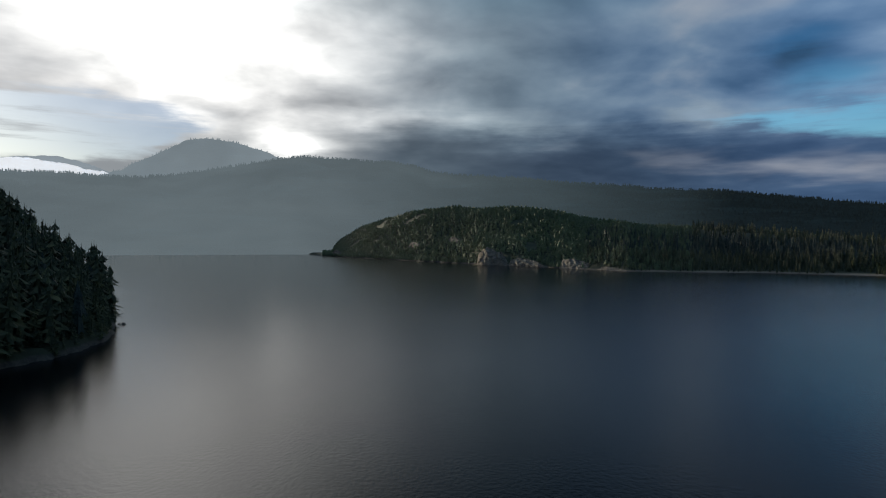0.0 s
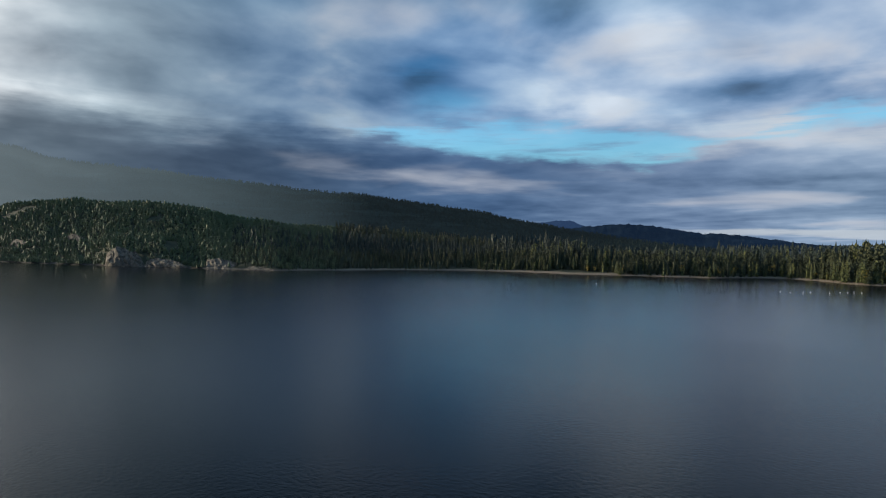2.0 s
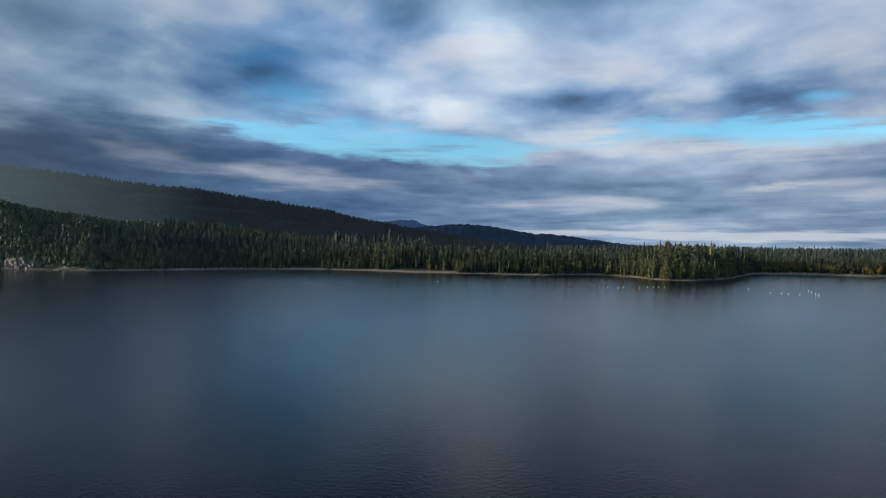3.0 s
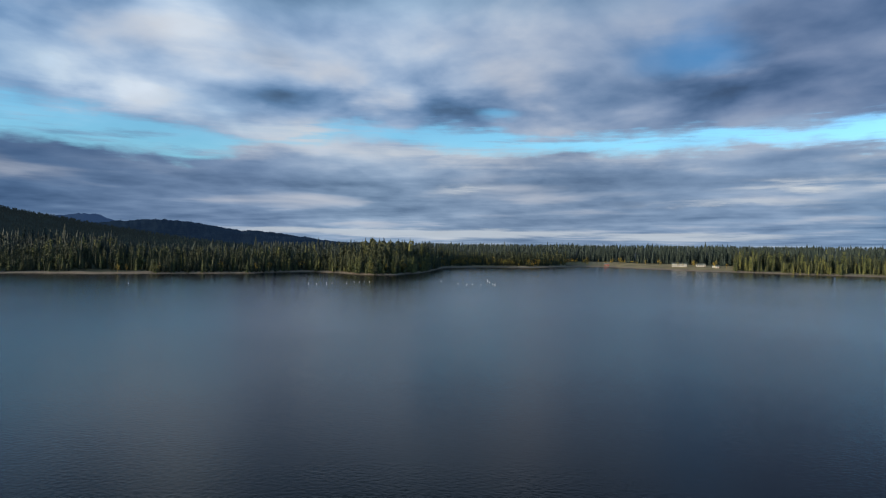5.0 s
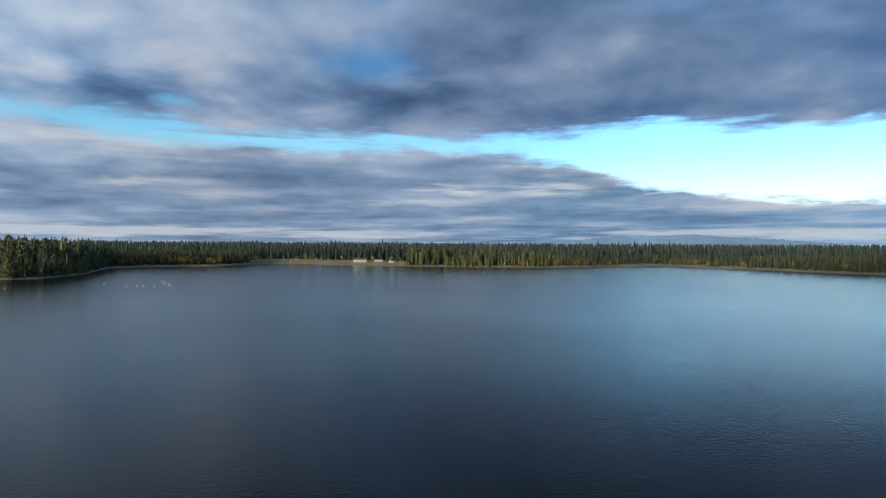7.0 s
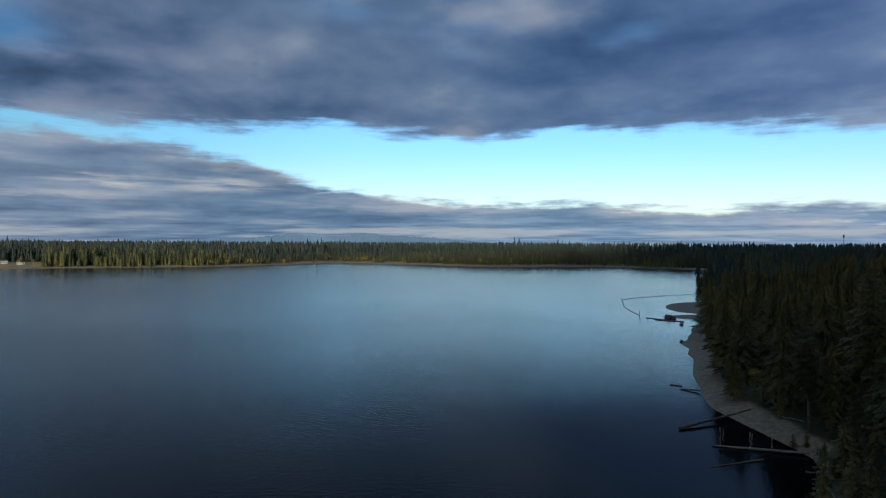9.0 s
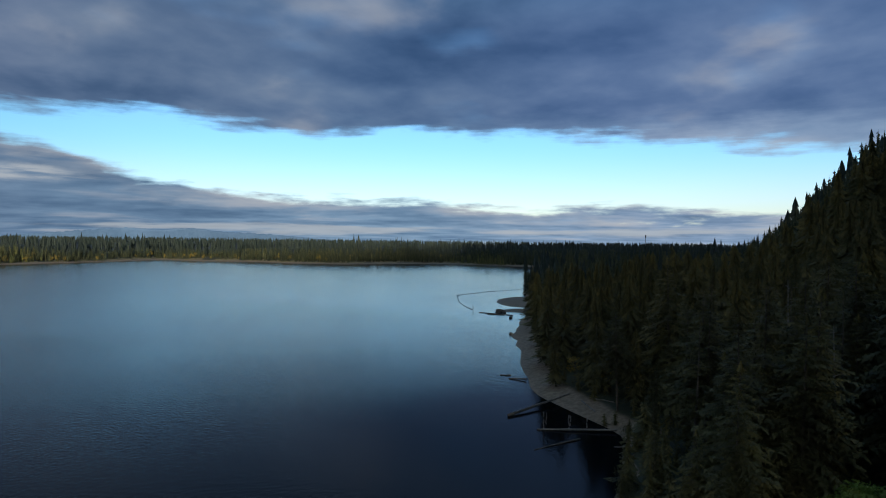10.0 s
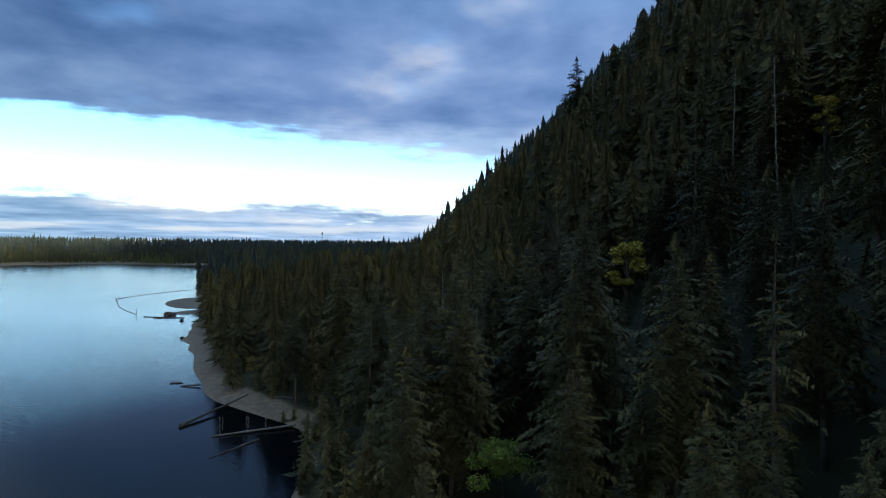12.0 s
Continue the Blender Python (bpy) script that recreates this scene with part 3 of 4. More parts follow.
def ragged(whorls, per, seed, taper=0.7, bare=0.1, core=0.3):
    """A conifer of height 1 and radius 1 with loose drooping branches round a slim core; triangles."""
    rnd = random.Random(seed)
    v, f = [], []
    for i in range(whorls):
        t = i / whorls
        rad = ((1 - t) ** taper + 0.04) * rnd.uniform(0.75, 1.15) * (0.7 if i == 0 else 1)
        turn = rnd.random() * 6.28
        for k in range(per):
            h = bare + (0.98 - bare) * (t + rnd.uniform(-0.4, 0.4) / whorls)
            a = turn + 6.28318 * (k + rnd.uniform(-0.35, 0.35)) / per
            L = rad * rnd.uniform(0.55, 1.25)
            w = rnd.uniform(0.35, 0.6) * (5.0 / per)
            low = h - 0.075 * L * rnd.uniform(0.4, 1.4)
            n = len(v)
            v += [(0, 0, h + rnd.uniform(0.03, 0.06)), (L * math.cos(a), L * math.sin(a), low),
                  (0.6 * L * math.cos(a - w), 0.6 * L * math.sin(a - w), h - 0.02 - 0.03 * rnd.random()),
                  (0.6 * L * math.cos(a + w), 0.6 * L * math.sin(a + w), h - 0.02 - 0.03 * rnd.random())]
            f += [(n, n + 2, n + 1), (n, n + 1, n + 3)]
    n = len(v)
    v += [(core * math.cos(q), core * math.sin(q), bare) for q in (0.3, 1.9, 3.5, 5.0)] + [(0, 0, 1.02), (0.1, 0, 0), (-0.06, 0.08, 0), (-0.06, -0.08, 0)]
    f += [(n, n + 1, n + 4), (n + 1, n + 2, n + 4), (n + 2, n + 3, n + 4), (n + 3, n, n + 4), (n + 5, n + 6, n + 4), (n + 6, n + 7, n + 4), (n + 7, n + 5, n + 4)]
    return np.array(v), np.array(f)


def leaf_ball(count, seed, base=0.25):
    """A broad crown of leaf clumps, height 1 and radius 1; triangles."""
    rnd = random.Random(seed)
    v, f = [], []
    lumps = [(rnd.uniform(-0.5, 0.5), rnd.uniform(-0.5, 0.5), rnd.uniform(base + 0.2, 0.85), rnd.uniform(0.3, 0.5)) for _ in range(7)]
    for _ in range(count):
        cx, cy, cz, cr = rnd.choice(lumps)
        d = Vector((rnd.gauss(0, 1), rnd.gauss(0, 1), rnd.gauss(0, 1))).normalized() * cr * rnd.uniform(0.7, 1.05)
        c = Vector((cx + d.x, cy + d.y, cz + d.z * 0.45))
        s = 0.55 / count ** 0.5 * rnd.uniform(1.2, 2.4)
        n = len(v)
        u, w = Vector((rnd.gauss(0, 1), rnd.gauss(0, 1), rnd.gauss(0, 0.5))).normalized(), Vector((rnd.gauss(0, 1), rnd.gauss(0, 1), rnd.gauss(0, 0.7))).normalized()
        for q in (c - u * s, c + w * s, c + u * s):
            v.append((q.x, q.y, min(1, max(base * 0.5, q.z))))
        f.append((n, n + 1, n + 2))
    n = len(v)
    v += [(0.05, 0, 0), (-0.03, 0.04, 0), (-0.03, -0.04, 0), (0, 0, 0.7)]
    f += [(n, n + 1, n + 3), (n + 1, n + 2, n + 3), (n + 2, n, n + 3)]
    return np.array(v), np.array(f)


def planted(name, templates, spots, mat, label, category="forest"):
    """One mesh of many trees. spots: x, y, z, height, radius."""
    rng = np.random.RandomState(len(spots) + 3)
    vs, fs, base = [], [], 0
    pick = rng.randint(0, len(templates), len(spots))
    for k, (tv, tf) in enumerate(templates):
        s = spots[pick == k]
        if not len(s):
            continue
        a = rng.rand(len(s)) * 6.283
        ca, sa = np.cos(a)[:, None], np.sin(a)[:, None]
        lean = rng.normal(0, 0.03, (len(s), 2))
        X = (tv[None, :, 0] * ca - tv[None, :, 1] * sa) * s[:, 4:5] + s[:, 0:1] + tv[None, :, 2] * s[:, 3:4] * lean[:, :1]
        Y = (tv[None, :, 0] * sa + tv[None, :, 1] * ca) * s[:, 4:5] + s[:, 1:2] + tv[None, :, 2] * s[:, 3:4] * lean[:, 1:]
        Z = tv[None, :, 2] * s[:, 3:4] + s[:, 2:3]
        vs.append(np.stack([X, Y, Z], -1).reshape(-1, 3))
        fs.append((tf[None] + (np.arange(len(s)) * len(tv))[:, None, None] + base).reshape(-1, 3))
        base += len(s) * len(tv)
    me = raw_mesh(name, np.concatenate(vs), np.concatenate(fs), mat)
    return tagged(new(name, me), label, category, kind="stuff")


def scatter(rng, spacing, box):
    """Jittered spots on a plan rectangle x0, y0, x1, y1."""
    xs, ys = np.arange(box[0], box[2], spacing), np.arange(box[1], box[3], spacing)
    X, Y = np.meshgrid(xs, ys)
    x = X.ravel() + rng.uniform(-0.5, 0.5, X.size) * spacing
    y = Y.ravel() + rng.uniform(-0.5, 0.5, X.size) * spacing
    return x, y


def spots_of(x, y, tall, wide, rng, spread=0.3):
    h = tall * (1 + rng.uniform(-spread, spread * 0.6, len(x)))
    return np.column_stack([x, y, height(x, y) - 0.3, h, h * wide * rng.uniform(0.75, 1.2, len(x))])


rng = np.random.RandomState(11)
MID = [ragged(26, 10, i, 0.85 - 0.08 * i, 0.12, 0.22) for i in range(5)]
FIVE = [ragged(9, 5, 70 + i, 0.8 - 0.1 * i) for i in range(5)]
FOUR = [ragged(6, 5, 80 + i, 0.65 - 0.08 * i, core=0.5) for i in range(4)]
SMALL = [ragged(9, 6, 20 + i, 0.85 - 0.1 * i, 0.04, 0.42) for i in range(6)]
CROWN = [ragged(5, 5, 90 + i, 0.42, core=0.62) for i in range(4)]
DOT = [star_tiers(2, 4, 50 + i, taper=0.5) for i in range(3)]
TINY = [star_tiers(3, 4, 40 + i) for i in range(3)]
BALL = [leaf_ball(110, 60 + i) for i in range(3)]

# far shores, first rows and behind
x, y = scatter(rng, 5.8, (-1500, -1500, 1500, 1700))
far, near, v, l, b, r = shore_distance(x, y)
meadow = ((b > 84) & (b < 98) & (far < 115)) | ((b > 72.5) & (b <= 84) & (far < 26))
thin = fbm(x, y, 90, 3)
edge = 10 + 26 * np.clip(fbm(x, y, 55, 2), -0.2, 1)
edge = edge + 16 * sstep(b, 114, 119) * (1 - sstep(b, 146, 149))
ok = (far > edge) & (near < -30) & (b < 172) & (far < 230) & ~meadow & (b > 13) & (rng.rand(len(x)) < 1.0 - 0.003 * far) & (thin > -1.0)
woods = spots_of(x[ok], y[ok], 1.0, 0.225, rng, 0.55)
tall = np.interp(b[ok], [14, 22, 30, 36, 44, 62, 66, 71, 74, 84, 97, 103, 107, 111, 116, 124, 134, 142, 147, 149, 152], [9, 11, 14, 17, 21, 20, 26, 26, 16, 18, 20, 21, 19, 14, 10, 10, 15, 16, 11, 16, 17]) * (0.72 + 0.36 * sstep(far[ok], 14, 60)) * (1 + 0.12 * thin[ok])
woods[:, 3:] *= tall[:, None]
# front rows and stretches meant as sunlit take the brighter needle colour
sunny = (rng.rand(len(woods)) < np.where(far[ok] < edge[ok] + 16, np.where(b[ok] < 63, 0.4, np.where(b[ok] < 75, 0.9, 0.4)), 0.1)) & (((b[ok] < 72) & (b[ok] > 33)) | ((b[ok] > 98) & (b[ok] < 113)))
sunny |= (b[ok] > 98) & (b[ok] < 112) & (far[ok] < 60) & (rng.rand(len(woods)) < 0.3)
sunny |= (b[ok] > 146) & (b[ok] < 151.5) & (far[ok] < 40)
# rows further in take the far needles, with shade in their colour
deep = far[ok] > 100
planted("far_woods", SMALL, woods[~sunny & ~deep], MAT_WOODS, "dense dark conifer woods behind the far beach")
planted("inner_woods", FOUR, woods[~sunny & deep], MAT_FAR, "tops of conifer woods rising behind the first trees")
planted("shore_stand", SMALL, woods[sunny], MAT_SUNNY, "young conifers along the far beach, coloured as sunlit")
leafy = (far > 10) & (near < -30) & (b > 72.5) & (b < 150) & (far < 66) & (rng.rand(len(x)) < np.where(b < 82, 0.34, np.where(b < 98, 0.18, 0.03))) & ~((b > 86) & (b < 98) & (far < 45))
leafy |= (far > 8) & (far < 20) & (b > 40) & (b < 72) & (rng.rand(len(x)) < 0.12)
planted("shore_thicket", BALL, spots_of(x[leafy], y[leafy], 11, 0.38, rng, 0.4), MAT_AUTUMN, "yellowing broadleaf trees along the far shore")

# plain behind, out to the skyline
x, y = scatter(rng, 17, (-2000, -4600, 4700, 4700))
far, near, v, l, b, r = shore_distance(x, y)
stand = fbm(x, y, 300, 2)
ok = (far > 200) & (near < -30) & (b > 36) & (b < 175) & (r < 4700) & ~((b < 56) & (far > 420)) & (rng.rand(len(x)) < np.where(far < 400, 0.75, 0.11))
plain_spots = spots_of(x[ok], y[ok], 26, 0.18, rng, 0.4)
plain_spots[:, 3] *= (1 + 0.12 * stand[ok]) * np.where(rng.rand(len(plain_spots)) < 0.05, 1.3, 1.0)
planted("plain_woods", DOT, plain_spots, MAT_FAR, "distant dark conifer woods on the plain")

# rocky foreland
x, y = scatter(rng, 4.7, (-700, 500, 900, 2300))
far, near, v, l, b, r = shore_distance(x, y)
bare = ((b > 3.2) & (b < 6.3) & (far < 26)) | ((b > 6) & (b < 9.6) & (far < 14)) | ((b > 10.6) & (b < 14.4) & (far < 30) & (rng.rand(len(x)) < 0.85)) | ((b > 13.8) & (b < 17.4) & (far < 12))
ok = ~bare & (far > np.where(b < 17, 1.5, 8)) & (far < 560) & (b > -11.0) & (b <= 22) & (fbm(x, y, 70, 3) > -0.75) & (rng.rand(len(x)) < np.where(b < 13, 0.92, 0.6) * np.where(far > 330, 0.55, 1.0))
planted("foreland_woods", CROWN, spots_of(x[ok], y[ok], 6.6, 0.56, rng, 0.5), MAT_GREEN, "open conifer woods on a rocky hill")

# low woods between the first rows and the big hill
x, y = scatter(rng, 10.0, (-300, 700, 1600, 1900))
far, near, v, l, b, r = shore_distance(x, y)
ok = (far > np.where(b < 22, 470, 210)) & (far < 900) & (b > 2) & (b < 56) & (rng.rand(len(x)) < 0.7)
planted("hill_foot_woods", FOUR, spots_of(x[ok], y[ok], 15, 0.24, rng, 0.5), MAT_WOODS, "dark conifer forest at the foot of the big hill")

# near hillside, behind the first rows
x, y = scatter(rng, 5.6, (-700, -900, 420, 460))
far, near, v, l, b, r = shore_distance(x, y)
land = (near > np.where(v < 115, 1.5, np.where(v > 335, 1.0, 5))) & (v > -520) & (v < 800)
stand = 1 + 0.18 * fbm(x, y, 40, 2)
close = land & (r > 122) & (v > 20) & (r < 300) & (rng.rand(len(x)) < 0.5)
seen = close | (land & (r >= 300) & (v > 20) & (b < 200) & (rng.rand(len(x)) < np.clip(1.0 - r / 900, 0.35, 0.65)))
cape = land & (v < -120) & (l < 230) & (rng.rand(len(x)) < 0.8)
for name, mask, kinds, label in (("hillside_woods", close, MID, "dark shaded conifer forest on the steep hillside"),
                                 ("upper_woods", seen & ~close, FOUR, "dark conifer forest high on the hillside"),
                                 ("headland_woods", cape, FIVE, "black shaded conifers on the headland")):
    stands = spots_of(x[mask], y[mask], 18 if kinds is FOUR else 23, 0.225 if kinds is MID else 0.2, rng, 0.5)
    stands[:, 3:] *= stand[mask][:, None]
    roof = EYE + r[mask] * np.tan(np.radians(np.interp(b[mask], [152, 154, 158, 163, 168, 172], [-3, -2.3, -1.2, -0.5, 0.3, 5]))) - stands[:, 2]
    fit = np.where((v[mask] > 20) & (b[mask] > 140) & (b[mask] < 170), np.clip(roof * rng.uniform(0.8, 1.0, len(roof)) / stands[:, 3], 0.25, 1), 1)
    stands[:, 3:] *= fit[:, None]
    planted(name, kinds, stands, MAT_SPRAY if kinds is MID else MAT_WOODS, label)
x2, y2 = scatter(rng, 3.6, (-220, -330, 160, 60))
far2, near2, v2, l2, b2, r2 = shore_distance(x2, y2)
low = ~((np.abs(b2 - 180.8) < 5.6) & (r2 < 78)) & (near2 > np.where(v2 < 115, 0.5, 7.0)) & ((r2 < 170) | ((r2 < 330) & (near2 < 14) & (v2 > 0))) & (v2 > -10) & (r2 > 34) & (rng.rand(len(x2)) < 0.7)
planted("undergrowth", FIVE + BALL[:1], spots_of(x2[low], y2[low], 7, 0.26, rng, 0.6), MAT_SPRAY, "young conifers and shrubs under the forest", "undergrowth")
x4, y4 = scatter(np.random.RandomState(21), 1.9, (0, -140, 60, -50))
far4, near4, v4, l4, b4, r4 = shore_distance(x4, y4)
brush = (near4 > 0.2) & (near4 < 5) & (v4 > 66) & (v4 < 121) & (np.abs(b4 - 180.8) > 4)
planted("bank_brush", FIVE + BALL, spots_of(x4[brush], y4[brush], 3.4, 0.42, np.random.RandomState(22), 0.6), MAT_SPRAY, "dark brush overhanging the steep bank", "undergrowth")
x3, y3 = scatter(rng, 3.2, (-320, 120, 120, 460))
far3, near3, v3, l3, b3, r3 = shore_distance(x3, y3)
rim = (near3 > 0.3) & (near3 < 9) & (v3 < -120) & (v3 > -430)
planted("headland_undergrowth", FIVE, spots_of(x3[rim], y3[rim], 6, 0.3, rng, 0.5), MAT_WOODS, "black shaded shrubs along the headland's edge", "undergrowth")
behind = land & ~seen & ~cape & (r > 60) & (rng.rand(len(x)) < 0.1) & ((v < 20) | (r > 300)) & (v > -400)
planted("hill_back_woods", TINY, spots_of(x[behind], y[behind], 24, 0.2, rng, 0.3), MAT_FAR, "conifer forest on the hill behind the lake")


# ---- things near the camera ----
def mesh_of(name, v, f, mat, smooth=False):
    me = bpy.data.meshes.new(name)
    me.from_pydata([tuple(q) for q in v], [], f)
    me.materials.append(mat)
    if smooth:
        me.polygons.foreach_set("use_smooth", np.full(len(f), True))
    me.update()
    return me


def part(name, me, parent, label=""):
    ob = new(name, me)
    ob.parent = parent
    return tagged(ob, label)


def thing(name, label, category, group="", m=None):
    ob = tagged(new(name), label, category, group)
    ob.empty_display_size = 0.5
    if m:
        ob.matrix_basis = m
    return ob


def tube(points, radii, sides=8, cap=True):
    """Verts and faces of a bent tapering round bar."""
    v, f = [], []
    for i, p in enumerate(points):
        p = Vector(p)
        d = Vector(points[min(i + 1, len(points) - 1)]) - Vector(points[max(i - 1, 0)])
        q = d.to_track_quat("Z", "Y")
        for k in range(sides):
            a = 6.28318 * k / sides
            v.append(p + q @ Vector((math.cos(a) * radii[i], math.sin(a) * radii[i], 0)))
    n = len(points)
    for i in range(n - 1):
        for k in range(sides):
            k2 = (k + 1) % sides
            f.append((i * sides + k, i * sides + k2, (i + 1) * sides + k2, (i + 1) * sides + k))
    if cap:
        f.append(tuple(range(sides - 1, -1, -1)))
        f.append(tuple((n - 1) * sides + k for k in range(sides)))
    return v, f


def conifer(seed, tall, wide, whorls=24, per=6, bare=0.18, sparse=0.0, mat=None, label="dark green shaded conifer on the steep shore"):
    """Fir with trunk and a crown of drooping branch sprays."""
    rnd = random.Random(seed)
    tree = thing("conifer_tree", label, "tree", "conifers on the near shore")
    bx, by = rnd.uniform(-0.02, 0.02) * tall, rnd.uniform(-0.02, 0.02) * tall
    stem = lambda h: Vector((bx * math.sin(h * 2.5), by * math.sin(h * 2.1), h * tall))
    r0 = tall * 0.0105
    v, f = tube([stem(h) - Vector((0, 0, 1.2 if h == 0 else 0)) for h in (0, 0.15, 0.35, 0.55, 0.75, 0.9, 1.0)],
                [r0 * k for k in (1.25, 1.0, 0.85, 0.65, 0.42, 0.2, 0.06)], 7)
    part("trunk", mesh_of("trunk", v, f, MAT_BARK, True), tree, "grey-brown bark")
    v, f = [], []
    for i in range(whorls):
        t = i / (whorls - 1)
        h = bare + (0.985 - bare) * t ** 0.95
        reach = wide * ((1 - t) ** 0.85 + 0.04) * (0.62 + 0.38 * min(1, t * 5))
        turn = rnd.random() * 6.28
        for k in range(per):
            if rnd.random() < sparse:
                continue
            a = turn + 6.28318 * (k + rnd.uniform(-0.3, 0.3)) / per
            L = reach * rnd.uniform(0.45, 1.3)
            out, side = Vector((math.cos(a), math.sin(a), 0)), Vector((-math.sin(a), math.cos(a), 0))
            rise, sag = rnd.uniform(-0.05, 0.25) + 0.35 * t, rnd.uniform(0.35, 0.75) * (1 - 0.5 * t)
            p0 = stem(min(0.99, h + rnd.uniform(-0.022, 0.022)))
            at = lambda u: p0 + out * (L * u) + Vector((0, 0, L * (rise * u - sag * u * u)))
            # spine
            n = len(v)
            w = 0.05 * L
            for u in (0.0, 0.5, 1.0):
                v += [at(u) + side * w * (1.1 - u), at(u) - side * w * (1.1 - u)]
            f += [(n, n + 1, n + 3, n + 2), (n + 2, n + 3, n + 5, n + 4)]
            # hanging sprays on both sides
            for j in range(9):
                u = 0.16 + 0.1 * j + rnd.uniform(-0.04, 0.04)
                c = at(u)
                ln = L * (0.42 - 0.25 * u) * rnd.uniform(0.5, 1.35)
                for sg in (-1, 1):
                    tip = c + side * (sg * ln) + out * (ln * rnd.uniform(0.1, 0.8)) + Vector((0, 0, -ln * rnd.uniform(0.1, 0.8)))
                    fw = out * (0.06 * L + 0.05)
                    n = len(v)
                    v += [c - fw, c + fw, tip + Vector((0, 0, rnd.uniform(-0.15, 0.1)))]
                    f.append((n, n + 1, n + 2))
    n = len(v)
    top = stem(1.0)
    for k in range(5):
        a = k * 1.2566
        v += [top + Vector((0, 0, tall * 0.02)), stem(0.955) + Vector((math.cos(a), math.sin(a), 0)) * wide * 0.12, stem(0.955) + Vector((math.cos(a + 1), math.sin(a + 1), 0)) * wide * 0.05]
        f.append((n + 3 * k, n + 3 * k + 1, n + 3 * k + 2))
    part("crown", mesh_of("crown", v, f, mat or MAT_NEAR), tree)
    return tree


def broadleaf(seed, tall, wide, leaves, mat, label):
    """Broad tree: trunk, limbs, crown of leaf clumps."""
    rnd = random.Random(seed)
    tree = thing("broadleaf_tree", label, "tree", "broadleaf trees on the near shore")
    v, f = tube([(0, 0, -0.8), (0.1, 0, tall * 0.25), (0.0, 0.2, tall * 0.55), (0.2, 0.1, tall * 0.85)], [tall * q for q in (0.025, 0.02, 0.013, 0.004)], 7)
    part("trunk", mesh_of("trunk", v, f, MAT_BARK, True), tree)
    lumps = []
    for k in range(14):
        a, h = rnd.random() * 6.28, rnd.uniform(0.4, 0.9)
        rr = wide * rnd.uniform(0.2, 0.8) * (1.2 - h * 0.6)
        tip = Vector((math.cos(a) * rr, math.sin(a) * rr, tall * h))
        v, f = tube([(0, 0.1, tall * (h - 0.25)), tip * 0.6 + Vector((0, 0, tall * h * 0.36)), tip], [tall * q for q in (0.009, 0.006, 0.002)], 5)
        part("limb", mesh_of("limb", v, f, MAT_BARK, True), tree)
        lumps.append((tip, wide * rnd.uniform(0.2, 0.42)))
    lumps.append((Vector((0, 0, tall * 0.86)), wide * 0.4))
    v, f = [], []
    for _ in range(leaves):
        c, rad = rnd.choice(lumps)
        d = Vector((rnd.gauss(0, 1), rnd.gauss(0, 1), rnd.gauss(0, 1))).normalized()
        p = c + Vector((d.x, d.y, d.z * 0.6)) * rad * rnd.uniform(0.55, 1.05)
        u = Vector((rnd.gauss(0, 1), rnd.gauss(0, 1), rnd.gauss(0, 0.4))).normalized() * rnd.uniform(0.14, 0.3) * tall / 9
        w = Vector((rnd.gauss(0, 1), rnd.gauss(0, 1), rnd.gauss(0, 0.6))).normalized() * rnd.uniform(0.12, 0.26) * tall / 9
        n = len(v)
        v += [p - u, p - w * 0.6, p + u, p + w]
        f.append((n, n + 1, n + 2, n + 3))
    part("crown", mesh_of("crown", v, f, mat), tree)
    return tree


def at_bearing(b, r, z=None):
    d = bearing_dir(b) * r
    return Vector((d.x, d.y, ground_at(d.x, d.y) if z is None else z))


KINDS = [conifer(1, 26, 5.4, 26, 8), conifer(2, 24, 5.2, 25, 8), conifer(3, 28, 5.8, 27, 8, 0.25), conifer(4, 20, 4.8, 23, 8), conifer(5, 30, 5.8, 27, 8, 0.35, 0.12)]
SPARSE = conifer(6, 29, 3.8, 24, 5, 0.3, 0.35, label="tall thin conifer with sparse drooping branches")


def plant(kind, x, y, size, lean=0.0):
    return copy_thing(kind, pose(x, y, ground_at(x, y) - 0.2, random.uniform(-2, 2) + lean, random.uniform(-2, 2), random.uniform(0, 360)) @ Matrix.Scale(size, 4))


# the trees that stand out, by bearing and distance
random.seed(4)
for kind, q, r, top in ((SPARSE, 203.0, 76, 31.5), (SPARSE, 191.4, 86, 27.5), (KINDS[2], 184.7, 108, 27.5), (KINDS[0], 191.3, 54, 17), (KINDS[1], 178.5, 128, 29),
                        (KINDS[3], 171.5, 92, 20), (KINDS[0], 196, 100, 30), (SPARSE, 211, 70, 29), (KINDS[4], 187, 300, 124), (KINDS[3], 199.5, 62, 17)):
    c = at_bearing(q, r)
    tree_height = {id(SPARSE): 29, id(KINDS[0]): 26, id(KINDS[1]): 24, id(KINDS[2]): 28, id(KINDS[3]): 20, id(KINDS[4]): 30}[id(kind)]
    plant(kind, c.x, c.y, max(0.4, min(1.4, (top - c.z) / tree_height)))
taken = [at_bearing(q, r) for q, r in ((180.8, 74), (191.6, 118), (206.6, 122), (203, 76), (191.4, 86))]
x, y = scatter(rng, 6.0, (-260, -260, 260, 260))
far, near, v, l, b, r = shore_distance(x, y)
ok = (near > np.where(v < 115, 2.5, 7)) & (r < 130) & (v > -25) & (r > 40) & ((b > 140) | (b < -120))
count = 0
